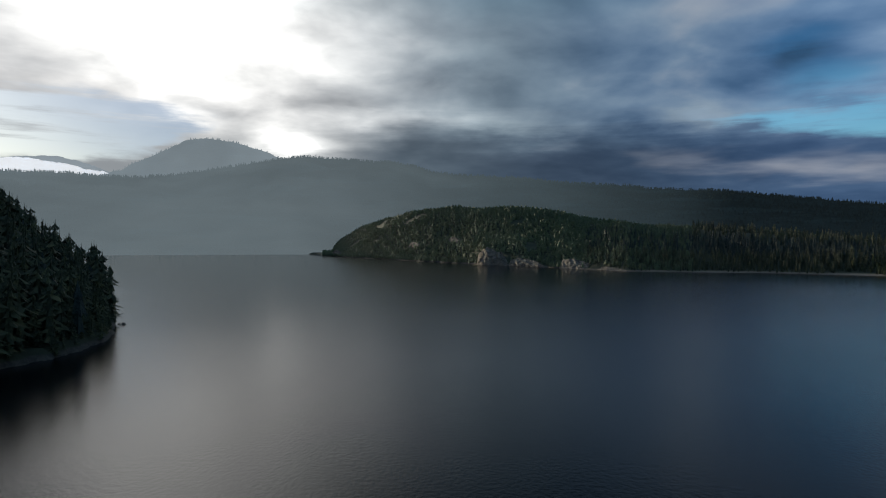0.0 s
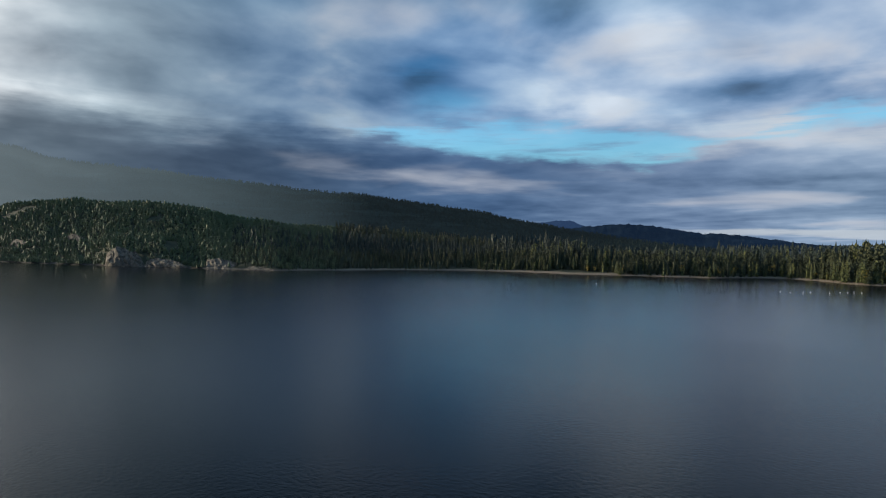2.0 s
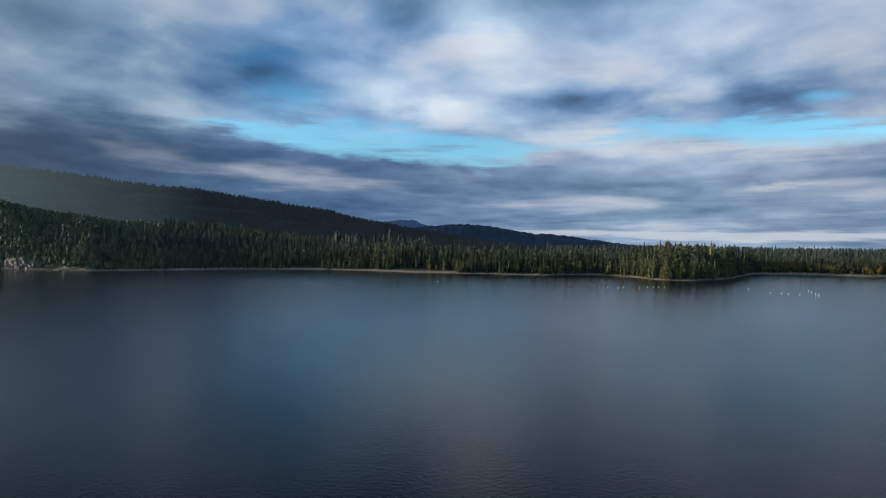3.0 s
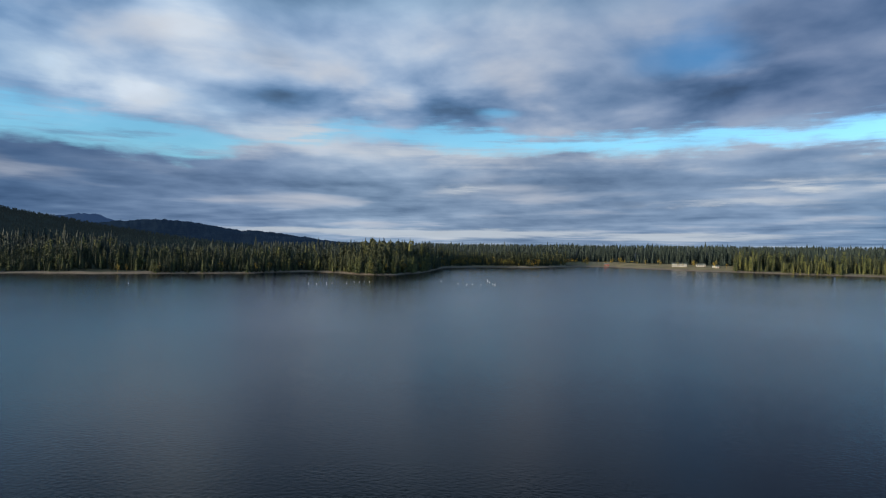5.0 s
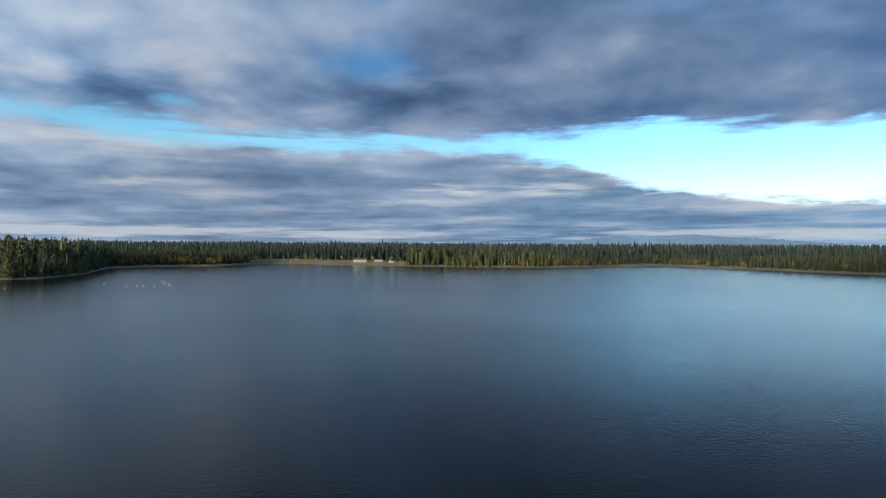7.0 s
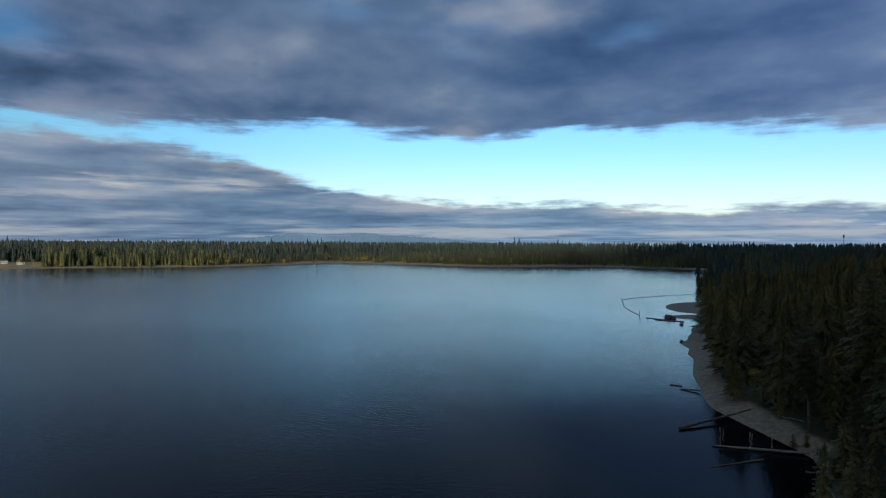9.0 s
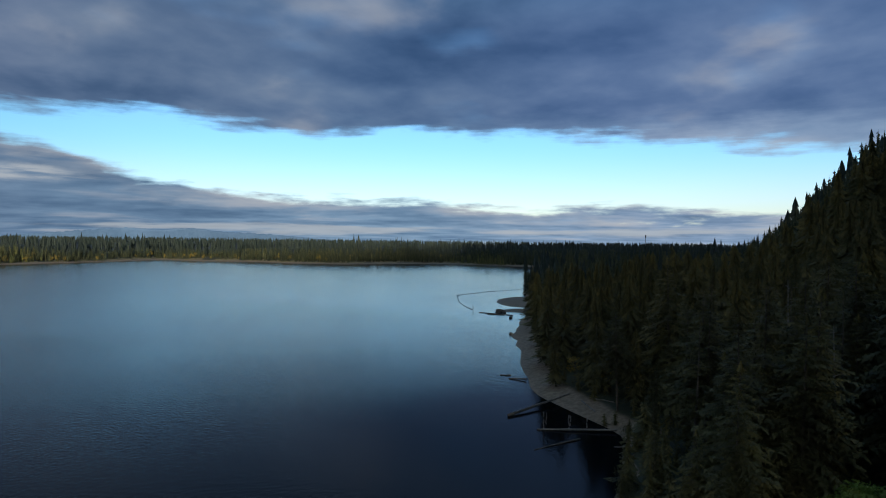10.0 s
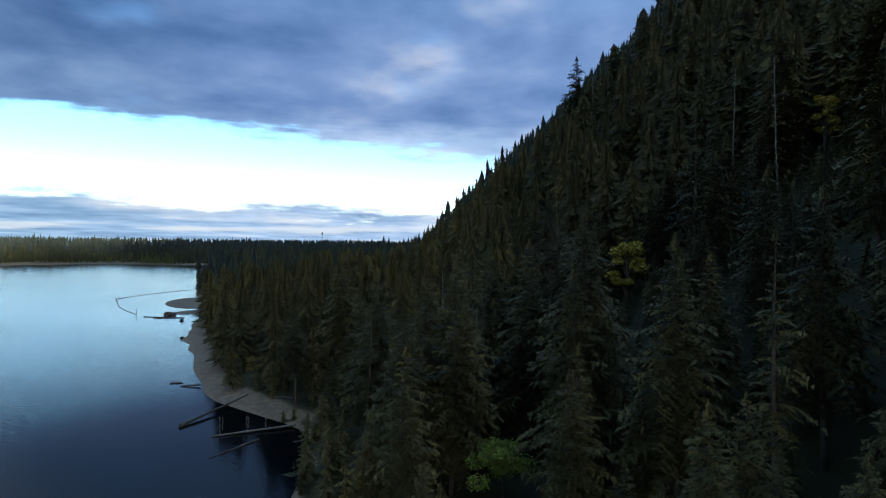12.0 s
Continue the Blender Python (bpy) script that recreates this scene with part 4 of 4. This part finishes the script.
for X, Y, N, D in zip(x[ok], y[ok], near[ok], r[ok]):
    if count >= 290 or rng.rand() < 0.12 or (D < 73 and abs(math.degrees(math.atan2(X, Y)) % 360 - 180.8) < 5.6) or any((X - q.x) ** 2 + (Y - q.y) ** 2 < 30 for q in taken):
        continue
    size = rng.uniform(0.62, 1.12) * (0.6 if N < 8 else 1.0) * (0.75 if D < 58 else 1.0)
    way = math.degrees(math.atan2(X, Y)) % 360
    for q, rr, rise in ((191.6, 116, -0.05), (206.6, 120, 0.10), (180.8, 72, -0.36)):
        if abs(way - q) < 3.2 and D < rr:
            size = min(size, max(0.4, (35 + D * rise - ground_at(X, Y)) / 29))
    plant(KINDS[rng.randint(0, 5)] if rng.rand() < 0.9 else SPARSE, X, Y, size)
    count += 1
for k, kind in enumerate(KINDS + [SPARSE]):
    c = at_bearing(228 + 9 * k, 84)
    kind.matrix_basis = pose(c.x, c.y, c.z - 0.2)

for seed, q, r, tall, wide, leaves, mat, label in (
        (1, 180.8, 73, 7.4, 5.2, 5200, MAT_LEAF, "rounded green maple at the water's edge"),
        (2, 191.6, 118, 36.5 - ground_at(*(bearing_dir(191.6) * 118).xy), 4.2, 3000, MAT_GOLD, "yellow autumn maple among dark conifers"),
        (3, 206.6, 122, 12, 3.2, 900, MAT_GOLD, "orange autumn maple high on the slope"),
        (4, 161.0, 141, 7, 3.0, 900, MAT_AUTUMN, "reddish shrub behind the beach"),
        (5, 158.0, 152, 6, 3.0, 800, MAT_AUTUMN, "ochre shrub behind the beach"),
        (7, 159.6, 147, 5.0, 2.6, 700, MAT_AUTUMN, "ochre shrub behind the beach"),
        (8, 163.2, 136, 4.6, 2.2, 600, MAT_AUTUMN, "reddish shrub behind the beach"),
        (9, 156.4, 165, 5.5, 2.8, 700, MAT_LEAF, "low green shrub above the sand"),
        (6, 186, 62, 5, 2.4, 700, MAT_LEAF, "green shrub on the shore")):
    ob = broadleaf(seed, tall, wide, leaves, mat, label)
    c = at_bearing(q, r)
    ob.matrix_basis = pose(c.x, c.y, c.z)


def snag(q, r, tall, seed, label="bare grey dead trunk among the conifers"):
    rnd = random.Random(seed)
    tree = thing("dead_tree", label, "tree", "dead trees")
    c = at_bearing(q, r)
    tree.matrix_basis = pose(c.x, c.y, c.z, rnd.uniform(-3, 3), rnd.uniform(-3, 3))
    v, f = tube([(0, 0, -1), (0.1, 0, tall * 0.5), (0, 0.15, tall)], [0.16, 0.11, 0.04], 6)
    part("trunk", mesh_of("trunk", v, f, MAT_SNAG, True), tree)
    for k in range(12):
        h, a, L = rnd.uniform(0.4, 0.97) * tall, rnd.random() * 6.28, rnd.uniform(0.6, 2.2)
        v, f = tube([(0, 0, h), (math.cos(a) * L * 0.6, math.sin(a) * L * 0.6, h + 0.1 * L), (math.cos(a) * L, math.sin(a) * L, h - 0.15 * L)], [0.05, 0.035, 0.012], 4)
        part("branch", mesh_of("branch", v, f, MAT_SNAG), tree)


for i, (q, r, tall) in enumerate(((175.3, 110, 26), (178.6, 96, 20), (186.0, 122, 30), (200.0, 120, 28), (212.0, 66, 24), (188.5, 290, 24), (203.5, 110, 27))):
    snag(q, r, tall, i)


# ---- driftwood, piles and booms ----
def log(name, a, b, ra, rb, label, seed, group="", mat=MAT_LOG):
    rnd = random.Random(seed)
    a, b = Vector(a), Vector(b)
    pts, rad = [], []
    for i in range(9):
        u = i / 8
        pts.append(a.lerp(b, u) + Vector((rnd.uniform(-1, 1), rnd.uniform(-1, 1), rnd.uniform(-0.4, 0.4))) * (0.12 * (0 < i < 8)))
        rad.append((ra + (rb - ra) * u) * 0.75 * rnd.uniform(0.88, 1.12))
    v, f = tube(pts, rad, 9)
    return tagged(new(name, mesh_of(name, v, f, mat, True)), label, "log" if "log" in name else name.split("_")[-1], group)


def wet(q, r, z=0.06):
    return at_bearing(q, r, z)


log("drift_log", wet(152.0, 125, 0.25), wet(157.5, 141.5, 1.3), 0.42, 0.22, "long dark drift log reaching from the beach into the lake", 1)
log("drift_log", wet(154.6, 117, 0.1), wet(161.7, 119, 0.5), 0.2, 0.3, "pale drift log lying across the shallows", 2, mat=MAT_SNAG)
log("drift_log", wet(154.4, 105.5, 0.02), wet(158.5, 113, 0.12), 0.14, 0.2, "half-sunken drift log in the shallows", 3)
log("drift_log", wet(151.2, 164, 0.05), wet(152.2, 163.5, 0.1), 0.22, 0.2, "short dark log floating off the beach", 4)
log("drift_log", wet(152.0, 160, 0.05), wet(153.6, 158.5, 0.4), 0.2, 0.26, "drift log stuck at the beach edge", 5)
log("drift_log", wet(158.6, 133, 2.0), wet(159.8, 126, 1.7), 0.2, 0.16, "grey drift log on the sand", 6, mat=MAT_SNAG)
log("drift_log", wet(159.2, 136, 2.1), wet(161.4, 133, 2.2), 0.18, 0.14, "grey drift log on the sand", 7, mat=MAT_SNAG)
log("drift_log", wet(162.2, 119.5, 0.6), wet(163.6, 117, 1.2), 0.24, 0.12, "branching grey drift log at the water's edge", 8, mat=MAT_SNAG)
log("drift_log", wet(-27.75, 296, 0.2), wet(-27.45, 290, 0.5), 0.3, 0.2, "dark log jutting from the headland", 9)
log("drift_log", wet(-27.8, 330, 0.3), wet(-27.4, 326, 1.2), 0.3, 0.2, "dark log jutting from the headland", 10)
for i, (q, r, z) in enumerate(((155.2, 118, 3.2), (155.45, 121, 2.2), (157.5, 118.5, 2.8), (157.65, 121, 1.9), (159.1, 120.5, 1.9))):
    log("mooring_pile", wet(q, r, -2.5), wet(q, r, z), 0.19, 0.15, "weathered grey timber pile standing in the shallows", 20 + i, "old piles", MAT_SNAG)
log("mooring_pile", wet(148.6, 321, -3), wet(148.6, 321, 3.0), 0.26, 0.22, "dark timber pile at the end of a log boom", 31, "boom piles")
log("mooring_pile", wet(147.1, 407, -3), wet(147.1, 407, 2.6), 0.26, 0.22, "dark timber pile at the corner of a log boom", 32, "boom piles")
BOOM = [(148.6, 321), (147.9, 338), (147.3, 362), (147.25, 385), (147.1, 407), (148.4, 424), (149.9, 441), (151.4, 455), (153.0, 469)]
for i in range(8):
    (q0, r0), (q1, r1) = BOOM[i], BOOM[i + 1]
    a, b = wet(q0, r0, 0.02), wet(q1, r1, 0.02)
    log("boom_log", a.lerp(b, 0.03), a.lerp(b, 0.97), 0.27, 0.22, "floating boom log chained in a line", 40 + i, "log boom", MAT_SNAG)
for i, (q0, r0, q1, r1) in enumerate(((149.2, 310, 150.6, 305), (150.5, 306, 152.3, 300), (149.9, 303, 151.6, 301))):
    log("boom_log", wet(q0, r0, 0.05), wet(q1, r1, 0.15), 0.3, 0.25, "floating boom log moored by the point", 60 + i, "log boom")


rnd_bank = random.Random(8)
for i in range(5):
    q, r = 162.6 + rnd_bank.uniform(0, 1.2), 88 + 6.0 * i
    c = at_bearing(q, r)
    d = Vector((rnd_bank.uniform(-1, 1), rnd_bank.uniform(-1, 1), rnd_bank.uniform(-0.15, 0.25))) * rnd_bank.uniform(1.2, 2.6)
    log("drift_log", Vector((c.x, c.y, max(c.z, 0.1) + 0.1)) - d, Vector((c.x, c.y, max(c.z, 0.1) + 0.25)) + d, 0.16, 0.07, "dark drift log caught under the bank", 80 + i, "bank driftwood", MAT_LOG)


def stump(q, r, s, seed):
    rnd = random.Random(seed)
    bm = bmesh.new()
    bmesh.ops.create_icosphere(bm, subdivisions=3, radius=1)
    for w in bm.verts:
        n = noise.noise(w.co * 2.1 + Vector((seed * 3.1, 0, 0)))
        w.co = Vector((w.co.x * 1.3, w.co.y, w.co.z * 0.95)) * (1 + 0.65 * n)
    me = bpy.data.meshes.new("drift_stump")
    bm.to_mesh(me)
    bm.free()
    me.materials.append(MAT_LOG)
    ob = tagged(new("drift_stump", me), "dark uprooted stump lying in the shallows", "stump", "stumps")
    c = wet(q, r, 0.25 * s)
    ob.matrix_basis = pose(c.x, c.y, c.z, 0, 0, rnd.uniform(0, 360)) @ Matrix.Scale(s, 4)


for i, (q, r, s) in enumerate(((150.95, 313, 1.3), (151.2, 315, 1.1), (151.5, 312, 0.8), (152.1, 290, 0.7), (-27.35, 293, 0.7), (152.15, 238, 0.6))):
    stump(q, r, s, i)


# ---- far things ----
def rock(q0, q1, tall, deep, lean, form, seed, label, inland=0.0):
    """A face of bare rock set into the shore between two bearings: ribbed front, rounded top, ends run into the slope."""
    nu, nv = 72, 30
    u, w = np.meshgrid(np.linspace(0, 1, nu), np.linspace(0, 1, nv))
    b = q0 + (q1 - q0) * u
    r0 = curve(FAR_SHORE, b) + inland - 3
    lump = 0.92 + 0.16 * fbm(b * 60 + seed * 31, u * 0 + seed, 60, 3)
    top = tall * lump * np.interp(u, [0, 0.07, 0.3, 0.5, 0.75, 1], form)
    rib = fbm(b * 60 + seed * 13 + w * 25, w * 60, 16, 4)
    out = deep * (w ** lean) - (1.6 + 0.09 * tall) * rib * np.clip(w * 6, 0.2, 1) * np.clip((1.1 - w) * 4, 0.2, 1)
    bulge = np.minimum(1, w * 1.18) ** 0.8 - 0.16 * np.clip((w - 0.85) / 0.15, 0, 1)
    r = r0 + out
    x, y = r * np.sin(np.radians(b)), r * np.cos(np.radians(b))
    base = np.maximum(height(x.ravel(), y.ravel()).reshape(x.shape), -0.5) if inland else 0.0
    z = base - 0.8 + top * bulge * (1 + 0.03 * fbm(b * 60, w * 20, 12, 2))
    back = np.column_stack([(x[-1] * 1.03), (y[-1] * 1.03), z[-1] - tall - 4])
    verts = np.concatenate([np.column_stack([x.ravel(), y.ravel(), z.ravel()]), back])
    i, j = np.meshgrid(np.arange(nv), np.arange(nu - 1), indexing="ij")
    faces = np.stack([i * nu + j, i * nu + j + 1, (i + 1) * nu + j + 1, (i + 1) * nu + j], -1).reshape(-1, 4)
    me = raw_mesh("rock_outcrop", verts, faces, MAT_ROCK)
    return tagged(new("rock_outcrop", me), label, "rock", "shore rocks")


BLUFF, SLAB, KNOB = (0, 0.8, 0.95, 1, 0.8, 0), (0, 0.75, 0.85, 0.6, 0.35, 0), (0, 0.6, 1, 0.95, 0.6, 0)
for i, (q0, q1, tall, deep, lean, form, label, inland) in enumerate((
        (3.1, 6.2, 29, 24, 1.3, BLUFF, "ribbed brown granite cliff above the water", 0), (6.0, 9.6, 14, 18, 1.4, KNOB, "shaded granite cliff beside the lake", 0),
        (10.7, 14.6, 19, 36, 1.0, SLAB, "pale granite slab sloping into the lake", 0), (13.8, 17.4, 6, 16, 1.1, KNOB, "low pale granite shelf at the shore", 0),
        (-10.2, -9.2, 16, 14, 1.5, KNOB, "bare granite knob on the wooded headland", 30), (-3.2, -1.9, 9, 12, 1.5, KNOB, "granite bluff among the trees", 90),
        (0.4, 1.9, 10, 12, 1.5, KNOB, "granite bluff among the trees", 110))):
    rock(q0, q1, tall, deep, lean, form, i, label, inland)


def buoy(q, r, tall, pole):
    ob = thing("marker_buoy", "small white marker buoy floating on the lake", "buoy", "marker buoys")
    c = wet(q, r, 0)
    ob.matrix_basis = pose(c.x, c.y, c.z, 2, -2, q)
    v, f = tube([(0, 0, -0.25), (0, 0, -0.1), (0, 0, 0.2), (0, 0, 0.42), (0, 0, 0.5)], [0.2, 0.32, 0.36, 0.26, 0.1], 12)
    part("float", mesh_of("float", v, f, MAT_WHITE, True), ob)
    v, f = tube([(0, 0, 0.4), (0, 0, tall)], [pole, pole * 0.8], 8)
    part("mast", mesh_of("mast", v, f, MAT_WHITE), ob)


for q, r, tall in ((60.5, 541, 2.0), (61.2, 541, 1.2), (62.1, 541, 2.2), (62.6, 548, 1.5), (63.9, 548, 2.3), (64.6, 564, 1.3), (65.1, 564, 1.8), (65.5, 565, 2.4), (66.0, 565, 2.0),
                   (45.8, 574, 1.8), (72.6, 588, 1.8), (74.2, 551, 1.2), (75.0, 548, 1.2), (75.5, 546, 1.3), (76.3, 544, 1.2), (76.9, 595, 2.6), (77.1, 578, 2.2), (77.4, 554, 2.6), (77.6, 539, 3.0)):
    buoy(q, r, tall * 0.75, 0.11)


def box(x0, y0, z0, x1, y1, z1):
    v = [(x, y, z) for z in (z0, z1) for y in (y0, y1) for x in (x0, x1)]
    return v, [(0, 2, 3, 1), (4, 5, 7, 6), (0, 1, 5, 4), (2, 6, 7, 3), (0, 4, 6, 2), (1, 3, 7, 5)]


def house(q, r, w, d, h, roof_h, wall, label, windows, turn=0.0):
    ob = thing("lakeside_house", label, "house", "buildings on the far shore")
    c = at_bearing(q, r)
    ob.matrix_basis = pose(c.x, c.y, c.z - 0.2, 0, 0, -q + turn)
    part("wall", mesh_of("wall", *box(-w / 2, -d / 2, 0, w / 2, d / 2, h), wall), ob)
    o = 0.6
    v = [(-w / 2 - o, -d / 2 - o, h), (w / 2 + o, -d / 2 - o, h), (w / 2 + o, d / 2 + o, h), (-w / 2 - o, d / 2 + o, h), (-w / 2 - o, 0, h + roof_h), (w / 2 + o, 0, h + roof_h)]
    part("roof", mesh_of("roof", v, [(0, 1, 5, 4), (2, 3, 4, 5), (0, 4, 3), (1, 2, 5), (3, 2, 1, 0)], MAT_ROOF), ob, "dark green felt roof")
    for i in range(windows):
        x = -w / 2 + w * (i + 0.5) / windows
        fr = part("window", mesh_of("window", *box(x - 0.8, -d / 2 - 0.06, 1.0, x + 0.8, -d / 2 - 0.003, 2.4), MAT_WHITE), ob)
        part("pane", mesh_of("pane", *box(x - 0.7, -d / 2 - 0.09, 1.1, x + 0.7, -d / 2 - 0.064, 2.3), MAT_GLASS), fr)
    part("door", mesh_of("door", *box(w / 2 - 1.6, -d / 2 - 0.07, 0.2, w / 2 - 0.6, -d / 2 - 0.003, 2.2), MAT_RED), ob)


house(93.7, 1050, 22, 10, 4.2, 2.2, MAT_WHITE, "long white lakeside lodge with a dark roof", 7)
house(95.4, 1044, 13, 8, 3.4, 1.8, MAT_WHITE, "low white outbuilding beside the lodge", 4, 8)
house(96.6, 1028, 9, 6, 3.0, 1.5, MAT_WHITE, "small white cabin at the meadow's edge", 3, -6)
house(87.6, 1092, 8, 6, 3.0, 1.8, MAT_RED, "small red boathouse on the far beach", 2)


def jetty(q, r, length):
    ob = thing("jetty", "pale timber jetty on thin posts at the far shore", "jetty")
    c = wet(q, r, 0)
    ob.matrix_basis = pose(c.x, c.y, 0, 0, 0, -q)
    part("deck", mesh_of("deck", *box(-length / 2, -1.2, 1.3, length / 2, 1.2, 1.6), MAT_SNAG), ob)
    for i in range(7):
        x = -length / 2 + 0.5 + (length - 1) * i / 6
        v, f = tube([(x, 0, -2), (x, 0, 1.3)], [0.18, 0.18], 8)
        part("post", mesh_of("post", v, f, MAT_LOG), ob)
    part("rail", mesh_of("rail", *box(-length / 2, 1.0, 2.5, length / 2, 1.1, 2.6), MAT_WHITE), ob)


jetty(79.9, 958, 26)


def mast(q, r, tall):
    ob = thing("radio_mast", "slim radio mast above the far treetops", "mast")
    c = at_bearing(q, r)
    ob.matrix_basis = pose(c.x, c.y, c.z)
    v, f = tube([(0, 0, -1), (0, 0, tall)], [0.7, 0.4], 8)
    part("pole", mesh_of("pole", v, f, MAT_METAL), ob)
    v, f = tube([(0, 0, tall - 6), (0, 0, tall)], [1.5, 1.5], 10)
    part("antenna", mesh_of("antenna", v, f, MAT_METAL), ob)


mast(163.9, 1500, 50)


# ---- mountains on the skyline ----
def backdrop_range(name, table, dist, front, step, base, glow, label, seed, relief, thin=1.0, rows=60, woods=0, fade=(-14.0, 25.0), tall=11.0):
    """A distant range with spurs, gullies and woods, its haze painted as emission. The haze thins out from one bearing
    to the other.
    """
    def surface(B, K):
        R = dist - front + front * K
        x, y = R * np.sin(np.radians(B)), R * np.cos(np.radians(B))
        top = EYE + np.tan(np.radians(curve(table, B))) * dist
        q = np.clip(K, 0, 1)
        shape = np.where(K <= 1, 0.5 * q + 0.5 * q * q * (3 - 2 * q), 1 - (K - 1) * 8)
        spur = fbm(x + seed * 500, y, 420, 5) + 0.5 * np.abs(vnoise(B * 0.6 + seed, K * 2.0)) * 1.6
        z = top * shape * (1 + relief * spur * np.clip(q * 3, 0, 1) * np.clip((1.0 - q) * 4, 0, 1)) + 4 * vnoise(B * 5, K * 9 + seed) * q - 6
        return x, y, z

    bs = np.arange(table[0][0], table[-1][0] + step / 2, step)
    ks = np.concatenate([np.linspace(0, 1, rows), [1.04, 1.1]])
    K, B = np.meshgrid(ks, bs, indexing="ij")
    x, y, z = surface(B, K)
    n = len(bs)
    i, j = np.meshgrid(np.arange(len(ks) - 1), np.arange(n - 1), indexing="ij")
    faces = np.stack([i * n + j, (i + 1) * n + j, (i + 1) * n + j + 1, i * n + j + 1], -1).reshape(-1, 4)[:, ::-1]
    mat, g, s = material(name)
    p = place(g)
    px, py, pz = g.parts(p)[:3]
    f = g.m("ADD", g.m("MULTIPLY", g.noise(p, 0.006, 5, 0.6), 0.6), g.m("MULTIPLY", g.noise(p, 0.06, 4, 0.6), 0.4))
    # felled strips along the slope show paler
    way = g.m("MULTIPLY", g.m("ARCTAN2", px, py), 57.2958)
    strip = g.step(g.noise(g.vec(g.m("MULTIPLY", way, 0.12), g.m("MULTIPLY", pz, 0.022), float(seed)), 1.0, 4, 0.55), 0.54, 0.66)
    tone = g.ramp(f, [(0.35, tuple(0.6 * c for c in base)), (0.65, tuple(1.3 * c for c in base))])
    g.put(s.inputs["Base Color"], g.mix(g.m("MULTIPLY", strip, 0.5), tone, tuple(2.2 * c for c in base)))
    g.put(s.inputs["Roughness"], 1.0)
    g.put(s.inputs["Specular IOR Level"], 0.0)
    # haze painted as emission, stronger towards the light and slightly uneven
    haze_glow = g.m("MULTIPLY", g.span(way, *fade, 1.0, thin), g.span(g.noise(p, 0.0016, 3), 0.3, 0.7, 0.86, 1.14))
    g.put(s.inputs["Emission Color"], g.mix(1.0, g.mix(g.step(way, *fade), glow, (glow[0] * 0.86, glow[1] * 1.0, glow[2] * 1.05)), g.vec(haze_glow, haze_glow, haze_glow), "MULTIPLY"))
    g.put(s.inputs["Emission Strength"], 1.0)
    bump = g.add("ShaderNodeBump", Strength=0.8, Distance=9.0, Height=f)
    g.l.new(bump.outputs[0], s.inputs["Normal"])
    tagged(new(name, raw_mesh(name, np.column_stack([x.ravel(), y.ravel(), z.ravel()]), faces, mat, True)), label, "mountains", kind="structure")
    if woods:
        rnd = np.random.RandomState(seed)
        B, K = rnd.uniform(table[0][0], table[-1][0], woods), np.clip(rnd.beta(1.6, 1.0, woods) * 1.02, 0.05, 1.0)
        x, y, z = surface(B, K)
        h = tall * rnd.uniform(0.6, 1.4, woods)
        planted("mountain_woods", DOT, np.column_stack([x, y, z - 1, h, h * 0.3]), mat, "hazy conifer forest covering a distant mountain")


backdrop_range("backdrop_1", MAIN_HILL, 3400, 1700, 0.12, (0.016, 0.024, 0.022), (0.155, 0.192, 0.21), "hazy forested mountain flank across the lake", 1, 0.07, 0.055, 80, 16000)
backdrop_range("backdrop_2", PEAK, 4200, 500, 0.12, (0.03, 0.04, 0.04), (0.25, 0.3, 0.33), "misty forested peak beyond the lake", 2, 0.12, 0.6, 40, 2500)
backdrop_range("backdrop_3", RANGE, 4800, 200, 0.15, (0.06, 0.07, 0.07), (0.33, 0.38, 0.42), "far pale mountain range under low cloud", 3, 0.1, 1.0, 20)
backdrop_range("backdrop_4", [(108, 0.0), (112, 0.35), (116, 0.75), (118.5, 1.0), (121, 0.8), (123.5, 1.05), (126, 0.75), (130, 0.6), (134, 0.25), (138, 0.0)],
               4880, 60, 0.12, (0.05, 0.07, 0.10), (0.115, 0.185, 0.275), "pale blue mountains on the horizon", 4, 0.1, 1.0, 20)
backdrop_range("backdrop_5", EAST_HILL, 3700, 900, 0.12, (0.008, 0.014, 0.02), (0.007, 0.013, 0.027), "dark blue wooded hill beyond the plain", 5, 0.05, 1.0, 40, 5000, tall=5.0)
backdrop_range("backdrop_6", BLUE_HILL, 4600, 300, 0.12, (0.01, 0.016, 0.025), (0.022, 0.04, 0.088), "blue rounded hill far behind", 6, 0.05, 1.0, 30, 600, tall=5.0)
# the sunlit look of this cloud bank is put in as emission
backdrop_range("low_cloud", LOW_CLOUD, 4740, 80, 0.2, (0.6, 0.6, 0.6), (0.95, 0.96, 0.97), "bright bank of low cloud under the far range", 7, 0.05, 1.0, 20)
